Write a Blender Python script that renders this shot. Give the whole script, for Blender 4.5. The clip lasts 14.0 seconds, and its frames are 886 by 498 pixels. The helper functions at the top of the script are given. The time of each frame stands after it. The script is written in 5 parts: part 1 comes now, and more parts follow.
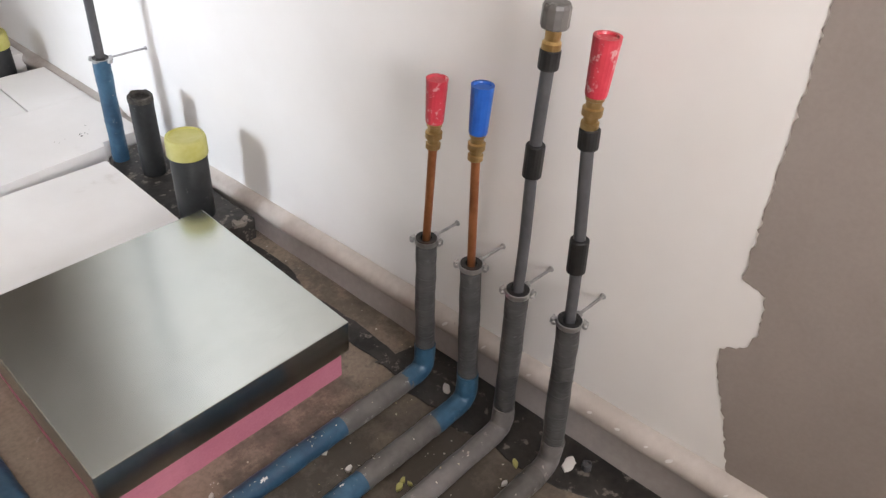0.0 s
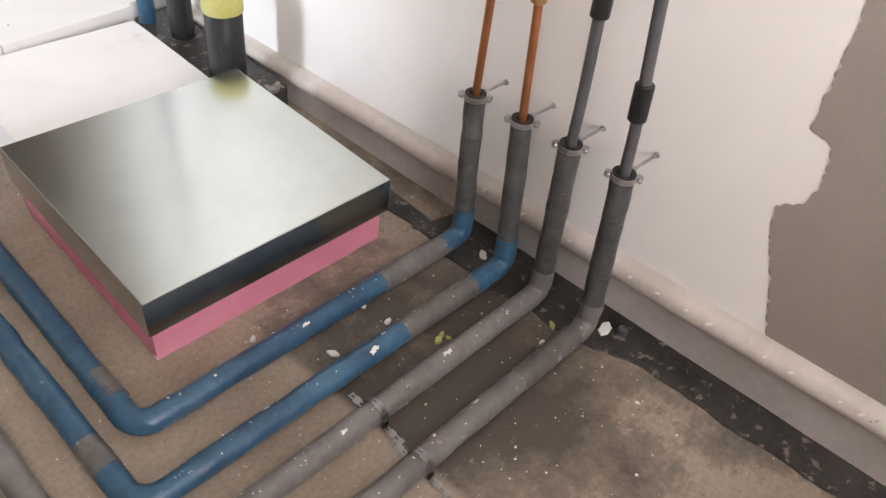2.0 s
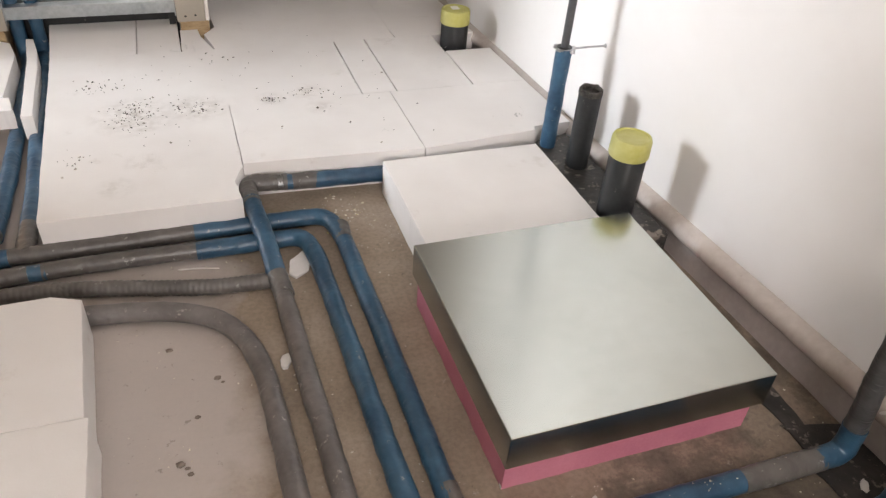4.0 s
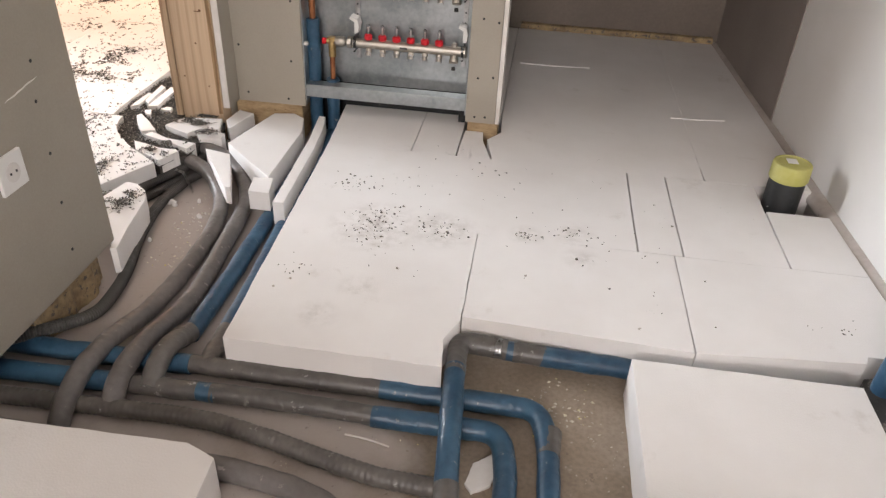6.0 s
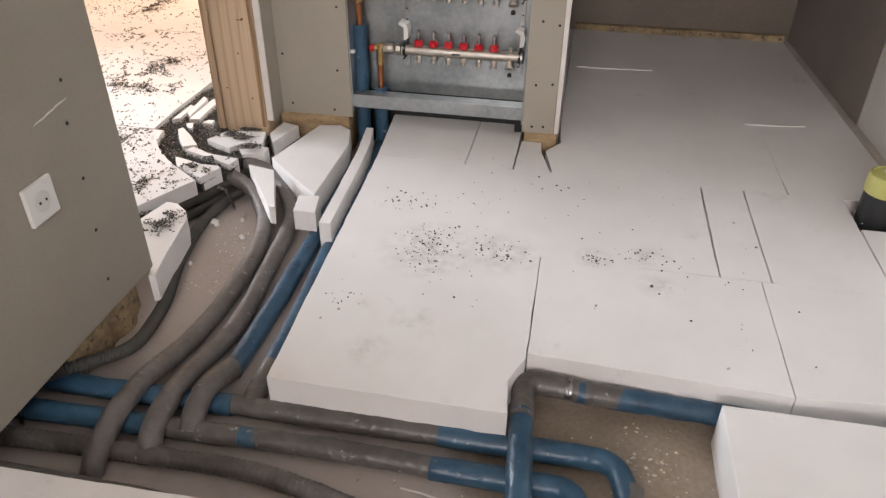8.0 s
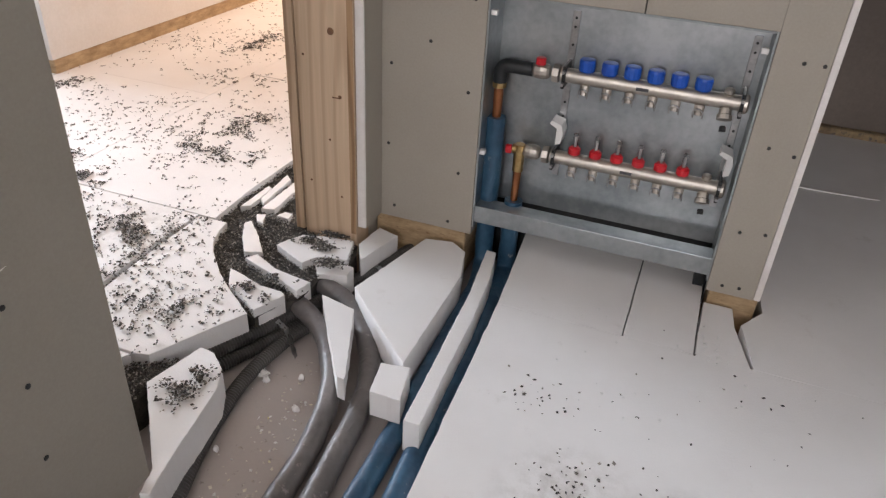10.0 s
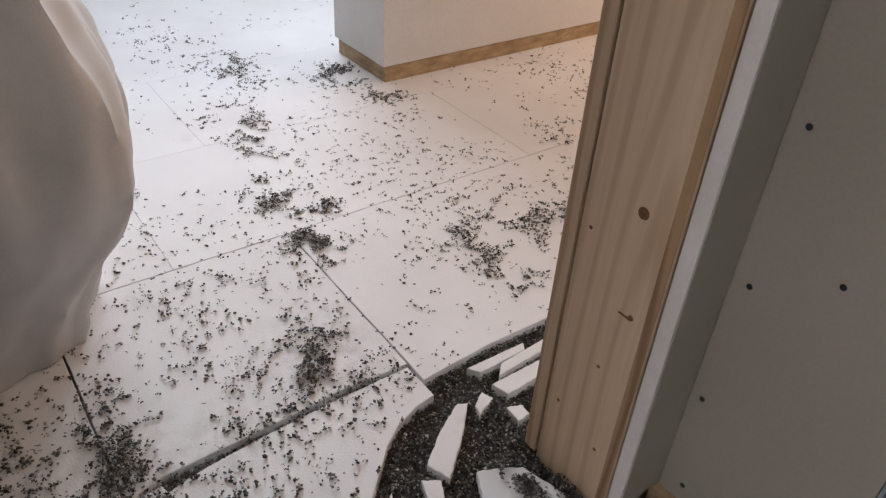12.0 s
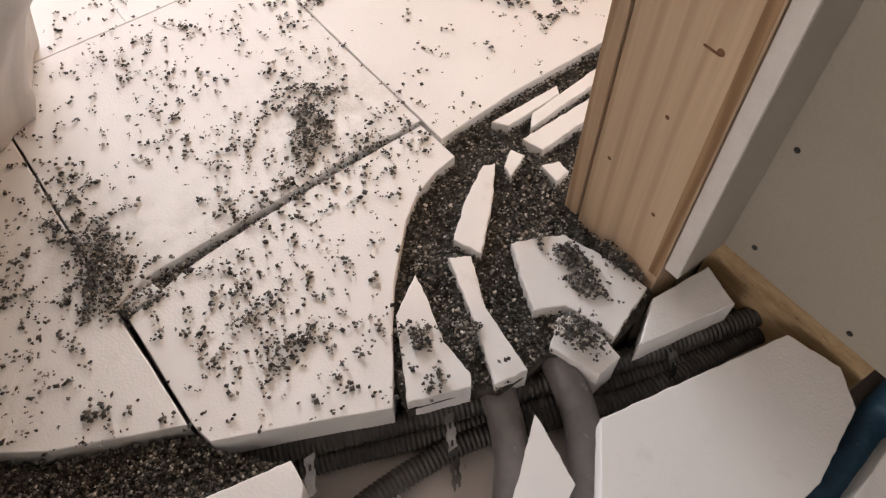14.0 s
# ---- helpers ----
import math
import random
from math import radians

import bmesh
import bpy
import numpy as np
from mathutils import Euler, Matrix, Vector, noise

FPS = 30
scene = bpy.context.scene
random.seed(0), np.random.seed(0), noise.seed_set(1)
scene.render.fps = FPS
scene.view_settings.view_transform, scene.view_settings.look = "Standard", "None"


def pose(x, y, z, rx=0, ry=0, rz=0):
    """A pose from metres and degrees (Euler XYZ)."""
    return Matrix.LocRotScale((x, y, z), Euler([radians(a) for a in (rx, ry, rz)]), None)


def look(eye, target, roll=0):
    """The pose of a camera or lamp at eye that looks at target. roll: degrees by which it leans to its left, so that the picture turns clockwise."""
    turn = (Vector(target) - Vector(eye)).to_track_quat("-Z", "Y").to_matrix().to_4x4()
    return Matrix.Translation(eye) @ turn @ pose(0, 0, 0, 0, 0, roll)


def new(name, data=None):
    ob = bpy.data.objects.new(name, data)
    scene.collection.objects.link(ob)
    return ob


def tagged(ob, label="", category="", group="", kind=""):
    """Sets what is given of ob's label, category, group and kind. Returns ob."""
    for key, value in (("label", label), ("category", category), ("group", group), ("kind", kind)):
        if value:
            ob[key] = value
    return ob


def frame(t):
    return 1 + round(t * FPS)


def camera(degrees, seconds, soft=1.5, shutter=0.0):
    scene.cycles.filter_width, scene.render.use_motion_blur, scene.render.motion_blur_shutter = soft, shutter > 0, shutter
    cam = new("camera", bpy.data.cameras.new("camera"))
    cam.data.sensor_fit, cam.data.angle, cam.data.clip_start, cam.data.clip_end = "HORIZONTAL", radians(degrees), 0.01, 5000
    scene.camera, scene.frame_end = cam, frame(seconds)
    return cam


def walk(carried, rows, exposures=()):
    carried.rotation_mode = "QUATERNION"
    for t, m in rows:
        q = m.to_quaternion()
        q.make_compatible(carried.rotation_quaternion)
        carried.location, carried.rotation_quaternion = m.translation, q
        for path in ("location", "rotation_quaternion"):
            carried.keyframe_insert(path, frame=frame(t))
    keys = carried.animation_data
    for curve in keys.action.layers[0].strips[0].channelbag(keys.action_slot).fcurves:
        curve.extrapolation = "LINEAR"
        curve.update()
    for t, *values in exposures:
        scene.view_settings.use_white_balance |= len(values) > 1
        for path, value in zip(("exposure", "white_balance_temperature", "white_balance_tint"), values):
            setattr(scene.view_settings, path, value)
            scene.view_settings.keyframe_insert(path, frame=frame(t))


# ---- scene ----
cam = camera(62.7, 14.0, soft=1.35)
PATH = [
    (0, (0.062, 0.522, 1.285), (1.274, 1.554, 0.075), 4.7),
    (0.5, (0.049, 0.528, 1.278), (1.346, 1.595, 0.192), 5.7),
    (1, (0.026, 0.525, 1.236), (1.334, 1.56, 0.133), 7.1),
    (1.5, (-0.016, 0.528, 1.183), (1.223, 1.494, -0.054), 8.0),
    (2, (-0.066, 0.529, 1.144), (1.08, 1.46, -0.205), 8.2),
    (2.5, (-0.086, 0.535, 1.145), (0.971, 1.5, -0.252), 7.8),
    (3, (-0.124, 0.55, 1.154), (0.841, 1.623, -0.231), 7.3),
    (3.5, (-0.167, 0.591, 1.185), (0.62, 1.895, -0.112), 6.0),
    (4, (-0.191, 0.718, 1.204), (0.397, 2.198, -0.005), 4.6),
    (4.2, (-0.186, 0.789, 1.212), (0.329, 2.306, 0.015), 4.3),
    (6.3, (0.026, 1.268, 1.175), (-0.2, 2.927, 0.081), 2.6),
    (6.5, (0.02, 1.283, 1.158), (-0.212, 2.944, 0.068), 2.4),
    (7, (0.034, 1.3, 1.15), (-0.226, 2.94, 0.035), 1.6),
    (7.2, (0.038, 1.302, 1.155), (-0.235, 2.936, 0.035), 1.0),
    (9.3, (-0.271, 1.844, 1.106), (-0.674, 3.486, 0.037), 2.6),
    (9.5, (-0.28, 1.937, 1.093), (-0.722, 3.572, 0.029), 2.8),
    (10, (-0.321, 2.104, 1.091), (-0.881, 3.704, 0.031), 3.2),
    (10.5, (-0.412, 2.284, 1.079), (-1.124, 3.823, 0.019), 3.5),
    (11, (-0.491, 2.428, 1.102), (-1.335, 3.889, 0.029), 3.8),
    (11.5, (-0.605, 2.68, 1.075), (-1.707, 3.959, 0.003), 3.8),
    (12, (-0.682, 2.906, 1.088), (-1.966, 3.901, -0.079), 3.6),
    (12.5, (-0.733, 2.94, 1.079), (-1.945, 3.782, -0.27), 3.5),
    (13, (-0.76, 2.941, 1.073), (-1.85, 3.712, -0.415), 2.2),
    (13.5, (-0.771, 2.943, 1.063), (-1.727, 3.661, -0.541), 0.6),
    (14, (-0.835, 2.999, 0.955), (-1.710, 3.681, -0.710), 0.0),
]
walk(cam, [(t, look(eye, target, roll)) for t, eye, target, roll in PATH],
     exposures=[(0, 0.6, 6250, 13), (0.5, 0.42, 6290, 13), (1, 0.4, 6300, 13), (1.5, 0.52, 6280, 13), (2, 0.92, 6280, 14), (2.5, 1.05, 6320, 15), (3, 1.02, 6320, 15), (3.5, 0.8, 6450, 15), (4.2, 0.48, 6650, 14), (6.5, 0.41, 6600, 15), (7.2, 0.37, 6560, 15), (9.5, 0.03, 6350, 15),
                (10, -0.02, 6200, 15), (11, -0.36, 5850, 14), (11.5, -0.6, 5850, 14), (12, -0.85, 6150, 15), (12.5, -0.68, 6520, 15), (13, -0.46, 6800, 16), (13.5, -0.29, 6900, 17), (14, -0.27, 6900, 18)])

# ---- light: daylight of the next room through the doorway, an added fill lamp behind ----
world = bpy.data.worlds.new("sky")
scene.world = world
world.use_nodes = True
wn = world.node_tree.nodes
sky = wn.new("ShaderNodeTexSky")
sky.sky_type, sky.sun_disc = "NISHITA", False
sky.sun_elevation, sky.sun_rotation = radians(35), radians(250)
world.node_tree.links.new(sky.outputs[0], wn["Background"].inputs[0])
wn["Background"].inputs[1].default_value = 0.12


def area_lamp(name, eye, target, sx, sy, watts, colour, spread=180):
    data = bpy.data.lights.new(name, "AREA")
    data.shape, data.size, data.size_y, data.energy, data.color = "RECTANGLE", sx, sy, watts, colour
    data.spread = radians(spread)
    ob = new(name, data)
    ob.matrix_basis = look(eye, target)
    return ob


# next room's west window, corridor's warm lamp, unseen fill added behind for this room
area_lamp("window_light_west", (-5.36, 4.58, 1.62), (-1.0, 3.1, 1.62), 2.5, 1.4, 120, (0.88, 0.95, 1.0), 86)
area_lamp("corridor_light_north", (-1.93, 6.52, 1.5), (-1.75, 3.0, 0.2), 1.1, 1.7, 42, (1.0, 0.70, 0.47))
area_lamp("fill_light_south", (-0.3, -1.93, 1.8), (0.1, 0.6, 3.1), 1.4, 1.2, 78, (1.0, 0.955, 0.91), 125)

# ---- materials ----


def node_mat(name):
    m = bpy.data.materials.new(name)
    m.use_nodes = True
    return m, m.node_tree.nodes, m.node_tree.links, m.node_tree.nodes["Principled BSDF"]


def coords(N, L, scale=(1, 1, 1), which="Object"):
    tc, mp = N.new("ShaderNodeTexCoord"), N.new("ShaderNodeMapping")
    mp.inputs["Scale"].default_value = scale
    L.new(tc.outputs[which], mp.inputs[0])
    return mp.outputs[0]


def noise_node(N, L, vec, scale, detail=4, rough=0.55):
    n = N.new("ShaderNodeTexNoise")
    n.inputs["Scale"].default_value, n.inputs["Detail"].default_value, n.inputs["Roughness"].default_value = scale, detail, rough
    L.new(vec, n.inputs["Vector"])
    return n.outputs["Fac"]


def ramp(N, L, fac, stops):
    r = N.new("ShaderNodeValToRGB")
    while len(r.color_ramp.elements) < len(stops):
        r.color_ramp.elements.new(0.5)
    for e, (p, c) in zip(r.color_ramp.elements, stops):
        e.position, e.color = p, (*c, 1) if len(c) == 3 else c
    L.new(fac, r.inputs[0])
    return r.outputs[0]


def mix(N, L, fac, a, b, mode="MIX"):
    n = N.new("ShaderNodeMix")
    n.data_type, n.blend_type = "RGBA", mode
    for value, socket in ((fac, n.inputs[0]), (a, n.inputs[6]), (b, n.inputs[7])):
        if hasattr(value, "is_linked"):
            L.new(value, socket)
        elif isinstance(value, (int, float)):
            socket.default_value = value
        else:
            socket.default_value = (*value, 1)
    return n.outputs[2]


def bump(N, L, P, height, strength, dist):
    b = N.new("ShaderNodeBump")
    b.inputs["Strength"].default_value, b.inputs["Distance"].default_value = strength, dist
    L.new(height, b.inputs["Height"])
    L.new(b.outputs[0], P.inputs["Normal"])


def surface(name, low, high, rough, big=3.0, fine=60.0, metal=0.0, strength=0.25, dist=0.001, spots=None, cover=0.62, stretch=(1, 1, 1), crinkle=0.0):
    """A mottled surface: two colours by a coarse and a fine noise, relief, and specks or stains of a third colour."""
    m, N, L, P = node_mat(name)
    v = coords(N, L, stretch)
    a, b = noise_node(N, L, v, big, 5), noise_node(N, L, v, fine, 3)
    both = N.new("ShaderNodeMath")
    both.operation = "MULTIPLY_ADD"
    L.new(b, both.inputs[0])
    both.inputs[1].default_value = 0.35
    L.new(a, both.inputs[2])
    col = ramp(N, L, both.outputs[0], [(0.5, low), (0.85, high)])
    if spots:
        s = noise_node(N, L, v, big * 4.3, 6, 0.65)
        mask = ramp(N, L, s, [(cover, (0, 0, 0)), (cover + 0.06, (1, 1, 1))])
        col = mix(N, L, mask, col, spots)
    L.new(col, P.inputs["Base Color"])
    P.inputs["Roughness"].default_value, P.inputs["Metallic"].default_value = rough, metal
    if crinkle:
        # film wrinkles: sharp ridges of a warped noise
        n = N.new("ShaderNodeTexNoise")
        n.noise_type = "RIDGED_MULTIFRACTAL"
        n.inputs["Scale"].default_value, n.inputs["Detail"].default_value, n.inputs["Distortion"].default_value = crinkle, 3, 0.6
        L.new(v, n.inputs["Vector"])
        bump(N, L, P, n.outputs["Fac"], 0.75, 0.003)
    else:
        bump(N, L, P, both.outputs[0], strength, dist)
    return m


def eps_material():
    m, N, L, P = node_mat("eps_foam")
    v = coords(N, L)
    vor = N.new("ShaderNodeTexVoronoi")
    vor.inputs["Scale"].default_value = 260
    L.new(v, vor.inputs["Vector"])
    a = noise_node(N, L, v, 2.2, 5)
    col = ramp(N, L, a, [(0.35, (0.78, 0.755, 0.735)), (0.65, (0.86, 0.845, 0.83))])
    dirt = ramp(N, L, noise_node(N, L, v, 6.5, 8, 0.7), [(0.62, (0, 0, 0)), (0.78, (0.42, 0.42, 0.42))])
    col = mix(N, L, dirt, col, (0.45, 0.40, 0.34))
    # trodden-in dirt where grit was heaped
    total = None
    for sx, sy, reach in ((-1.60, 3.33, 0.17), (-1.50, 3.12, 0.12), (-1.56, 2.97, 0.14), (-0.37, 2.93, 0.15), (-0.18, 2.95, 0.11), (0.05, 2.97, 0.06), (0.18, 3.0, 0.08), (-0.42, 2.52, 0.06), (-0.35, 2.64, 0.06), (0.2, 2.88, 0.06)):
        far, near = N.new("ShaderNodeVectorMath"), N.new("ShaderNodeMapRange")
        far.operation = "DISTANCE"
        L.new(v, far.inputs[0])
        far.inputs[1].default_value = (sx, sy, 0.11)
        L.new(far.outputs["Value"], near.inputs[0])
        near.inputs[1].default_value, near.inputs[2].default_value, near.inputs[3].default_value, near.inputs[4].default_value = 0.0, reach, 0.5 if reach > 0.1 else 0.35, 0.0
        if total is None:
            total = near.outputs[0]
        else:
            most = N.new("ShaderNodeMath")
            most.operation = "MAXIMUM"
            L.new(total, most.inputs[0])
            L.new(near.outputs[0], most.inputs[1])
            total = most.outputs[0]
    blotch = N.new("ShaderNodeMath")
    blotch.operation = "MULTIPLY"
    L.new(total, blotch.inputs[0])
    L.new(ramp(N, L, noise_node(N, L, v, 26, 7, 0.72), [(0.42, (0, 0, 0)), (0.66, (1, 1, 1))]), blotch.inputs[1])
    col = mix(N, L, blotch.outputs[0], col, (0.22, 0.185, 0.125))
    L.new(col, P.inputs["Base Color"])
    P.inputs["Roughness"].default_value = 0.75
    bump(N, L, P, vor.outputs["Distance"], 0.22, 0.0012)
    return m


def concrete_material():
    m, N, L, P = node_mat("concrete_slab")
    v = coords(N, L)
    col = ramp(N, L, noise_node(N, L, v, 2.4, 9, 0.62), [(0.3, (0.215, 0.17, 0.13)), (0.5, (0.32, 0.262, 0.205)), (0.72, (0.42, 0.358, 0.30))])
    grit = ramp(N, L, noise_node(N, L, v, 95, 4), [(0.35, (0.84, 0.83, 0.82)), (0.6, (1.03, 1.02, 1.0))])
    col = mix(N, L, 1.0, col, grit, "MULTIPLY")
    # damp, dark cement stains beside the wall
    sep, grad = N.new("ShaderNodeSeparateXYZ"), N.new("ShaderNodeMapRange")
    L.new(v, sep.inputs[0])
    L.new(sep.outputs[0], grad.inputs[0])
    grad.inputs[1].default_value, grad.inputs[2].default_value, grad.inputs[3].default_value, grad.inputs[4].default_value = 0.1, 0.9, -0.1, 0.05
    add = N.new("ShaderNodeMath")
    away, near, both = N.new("ShaderNodeVectorMath"), N.new("ShaderNodeMapRange"), N.new("ShaderNodeMath")
    away.operation = "DISTANCE"
    L.new(v, away.inputs[0])
    away.inputs[1].default_value = (0.6, 1.06, 0)
    L.new(away.outputs["Value"], near.inputs[0])
    near.inputs[1].default_value, near.inputs[2].default_value, near.inputs[3].default_value, near.inputs[4].default_value = 0.14, 0.44, 0.25, 0.0
    L.new(grad.outputs[0], both.inputs[0])
    L.new(near.outputs[0], both.inputs[1])
    L.new(noise_node(N, L, v, 4.8, 10, 0.72), add.inputs[0])
    L.new(both.outputs[0], add.inputs[1])
    stain = ramp(N, L, add.outputs[0], [(0.50, (0, 0, 0)), (0.56, (0.45, 0.45, 0.45)), (0.72, (0.9, 0.9, 0.9))])
    skew, edge, cut = N.new("ShaderNodeMath"), N.new("ShaderNodeMapRange"), N.new("ShaderNodeMath")
    skew.operation, cut.operation = "MULTIPLY_ADD", "MULTIPLY"
    L.new(sep.outputs[1], skew.inputs[0])
    skew.inputs[1].default_value = 0.09
    L.new(sep.outputs[0], skew.inputs[2])
    L.new(skew.outputs[0], edge.inputs[0])
    edge.inputs[1].default_value, edge.inputs[2].default_value = 0.556, 0.576
    L.new(stain, cut.inputs[0])
    L.new(edge.outputs[0], cut.inputs[1])
    col = mix(N, L, cut.outputs[0], col, (0.048, 0.040, 0.032))
    # slab grows paler, unevenly, towards the west
    west_tone = N.new("ShaderNodeMapRange")
    L.new(sep.outputs[0], west_tone.inputs[0])
    west_tone.inputs[1].default_value, west_tone.inputs[2].default_value, west_tone.inputs[3].default_value, west_tone.inputs[4].default_value = -0.05, -0.28, -0.2, 0.2
    pale = N.new("ShaderNodeMath")
    L.new(noise_node(N, L, v, 2.1, 6, 0.6), pale.inputs[0])
    L.new(west_tone.outputs[0], pale.inputs[1])
    col = mix(N, L, ramp(N, L, pale.outputs[0], [(0.45, (0, 0, 0)), (0.62, (0.8, 0.8, 0.8))]), col, (0.50, 0.457, 0.435))
    splash = ramp(N, L, noise_node(N, L, v, 38, 6, 0.7), [(0.63, (0, 0, 0)), (0.67, (0.5, 0.5, 0.5))])
    col = mix(N, L, splash, col, (0.14, 0.112, 0.09))
    white = ramp(N, L, noise_node(N, L, v, 14, 8, 0.75), [(0.635, (0, 0, 0)), (0.70, (0.7, 0.7, 0.7))])
    col = mix(N, L, white, col, (0.55, 0.5, 0.44))
    L.new(col, P.inputs["Base Color"])
    P.inputs["Roughness"].default_value = 0.62
    bump(N, L, P, noise_node(N, L, v, 40, 8, 0.7), 0.3, 0.0025)
    return m


def wall_paint_material():
    m, N, L, P = node_mat("wall_paint")
    v = coords(N, L)
    white = ramp(N, L, noise_node(N, L, v, 1.6, 5), [(0.35, (0.79, 0.765, 0.74)), (0.65, (0.86, 0.845, 0.83))])
    L.new(white, P.inputs["Base Color"])
    P.inputs["Roughness"].default_value = 0.55
    bump(N, L, P, noise_node(N, L, v, 120, 3), 0.12, 0.001)
    return m


def wood_material(name, low, high, knots=True):
    m, N, L, P = node_mat(name)
    # growth rings cut at a slant, for arched grain
    tc, mp = N.new("ShaderNodeTexCoord"), N.new("ShaderNodeMapping")
    mp.inputs["Scale"].default_value = (1, 1, 0.15)
    mp.inputs["Rotation"].default_value = (-0.41, 0.03, 0)
    mp.inputs["Location"].default_value = (1.125, -3.262, 0)
    L.new(tc.outputs["Object"], mp.inputs[0])
    w = N.new("ShaderNodeTexWave")
    w.wave_type, w.rings_direction = "RINGS", "Z"
    w.inputs["Scale"].default_value, w.inputs["Distortion"].default_value, w.inputs["Detail"].default_value = 10, 9.0, 3.0
    w.inputs["Detail Scale"].default_value = 0.5
    L.new(mp.outputs[0], w.inputs["Vector"])
    col = ramp(N, L, w.outputs["Fac"], [(0.62, high), (0.99, low)])
    fine = ramp(N, L, noise_node(N, L, coords(N, L, (160, 160, 4)), 1.0, 4), [(0.3, (0.9, 0.885, 0.86)), (0.65, (1.02, 1.01, 1.0))])
    col = mix(N, L, 1.0, col, fine, "MULTIPLY")
    L.new(col, P.inputs["Base Color"])
    P.inputs["Roughness"].default_value = 0.6
    bump(N, L, P, w.outputs["Fac"], 0.12, 0.001)
    return m


def random_material(name, stops, rough):
    """Crumbs and grit: one colour for each loose bit."""
    m, N, L, P = node_mat(name)
    g = N.new("ShaderNodeNewGeometry")
    L.new(ramp(N, L, g.outputs["Random Per Island"], stops), P.inputs["Base Color"])
    P.inputs["Roughness"].default_value = rough
    return m


EPS = eps_material()
CONCRETE = concrete_material()
WALL = wall_paint_material()
GYPSUM = surface("gypsum_board", (0.318, 0.287, 0.238), (0.378, 0.344, 0.29), 0.7, 1.8, 220, strength=0.06)
GYPSUM_EDGE = surface("gypsum_edge", (0.68, 0.64, 0.6), (0.78, 0.75, 0.72), 0.75, 12, 200)
PLASTER = surface("plaster", (0.66, 0.63, 0.6), (0.76, 0.74, 0.72), 0.7, 2.0, 90, strength=0.1)
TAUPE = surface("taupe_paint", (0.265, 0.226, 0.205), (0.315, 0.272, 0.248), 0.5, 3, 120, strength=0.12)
# the alcove's shade is put into this brown; mortar clods share it
DARK_BROWN = surface("dark_brown_plaster", (0.17, 0.138, 0.112), (0.23, 0.19, 0.158), 0.7, 2.0, 90, strength=0.1)
PINE_DARK = wood_material("pine_dark", (0.42, 0.29, 0.18), (0.58, 0.43, 0.29))
BARK = wood_material("bark_brown", (0.25, 0.15, 0.075), (0.40, 0.255, 0.14))
PINE = wood_material("pine", (0.56, 0.40, 0.265), (0.66, 0.505, 0.35))
OSB = surface("osb", (0.31, 0.21, 0.11), (0.52, 0.38, 0.22), 0.65, 14, 70, strength=0.6, dist=0.002, spots=(0.2, 0.11, 0.05), stretch=(1, 1, 3))
OLD_TIMBER = surface("dirty_timber", (0.2, 0.14, 0.08), (0.5, 0.37, 0.2), 0.75, 12, 70, strength=0.7, dist=0.003, spots=(0.12, 0.1, 0.085), cover=0.55)
KNOT = surface("knot", (0.11, 0.05, 0.02), (0.22, 0.11, 0.05), 0.55, 60, 200)
GALV = surface("galvanised_sheet", (0.54, 0.56, 0.52), (0.62, 0.64, 0.60), 0.3, 2.5, 30, metal=1.0, strength=0.03, dist=0.0005)
ZINC = surface("zinc_cabinet", (0.30, 0.33, 0.34), (0.50, 0.53, 0.54), 0.36, 7, 60, metal=0.85, strength=0.04)
# smudged gloss of the sheet
N, L = GALV.node_tree.nodes, GALV.node_tree.links
smudge = N.new("ShaderNodeMapRange")
L.new(noise_node(N, L, coords(N, L, (1.0, 1.0, 1.0)), 3.2, 6, 0.6), smudge.inputs[0])
smudge.inputs[1].default_value, smudge.inputs[2].default_value, smudge.inputs[3].default_value, smudge.inputs[4].default_value = 0.3, 0.7, 0.17, 0.25
L.new(smudge.outputs[0], N["Principled BSDF"].inputs["Roughness"])
STEEL = surface("steel", (0.36, 0.36, 0.36), (0.55, 0.55, 0.55), 0.3, 40, 200, metal=1.0)
NICKEL = surface("nickel", (0.50, 0.46, 0.41), (0.62, 0.58, 0.52), 0.46, 30, 150, metal=1.0)
XPS = surface("pink_xps", (0.52, 0.175, 0.25), (0.61, 0.235, 0.315), 0.7, 6, 180, strength=0.2)
BLUE_FOAM = surface("blue_pipe_foam", (0.018, 0.056, 0.106), (0.044, 0.115, 0.19), 0.36, 9, 55, strength=0.8, dist=0.003, spots=(0.24, 0.26, 0.27), cover=0.65, crinkle=42)
GREY_FOAM = surface("grey_pipe_foam", (0.113, 0.104, 0.099), (0.19, 0.176, 0.17), 0.38, 9, 60, strength=0.8, dist=0.003, spots=(0.33, 0.3, 0.28), cover=0.63, crinkle=42)
GREY_TAPE = surface("grey_tape", (0.08, 0.074, 0.069), (0.15, 0.14, 0.13), 0.36, 10, 45, strength=0.9, dist=0.0035, spots=(0.38, 0.37, 0.36), cover=0.63, crinkle=42)
CONDUIT = surface("dark_conduit", (0.045, 0.042, 0.04), (0.085, 0.08, 0.075), 0.5, 14, 90, spots=(0.25, 0.22, 0.2), cover=0.69)
COPPER = surface("copper", (0.30, 0.115, 0.05), (0.46, 0.19, 0.085), 0.38, 14, 80, metal=0.9)
BRASS = surface("brass", (0.40, 0.26, 0.10), (0.58, 0.42, 0.2), 0.33, 30, 100, metal=1.0)
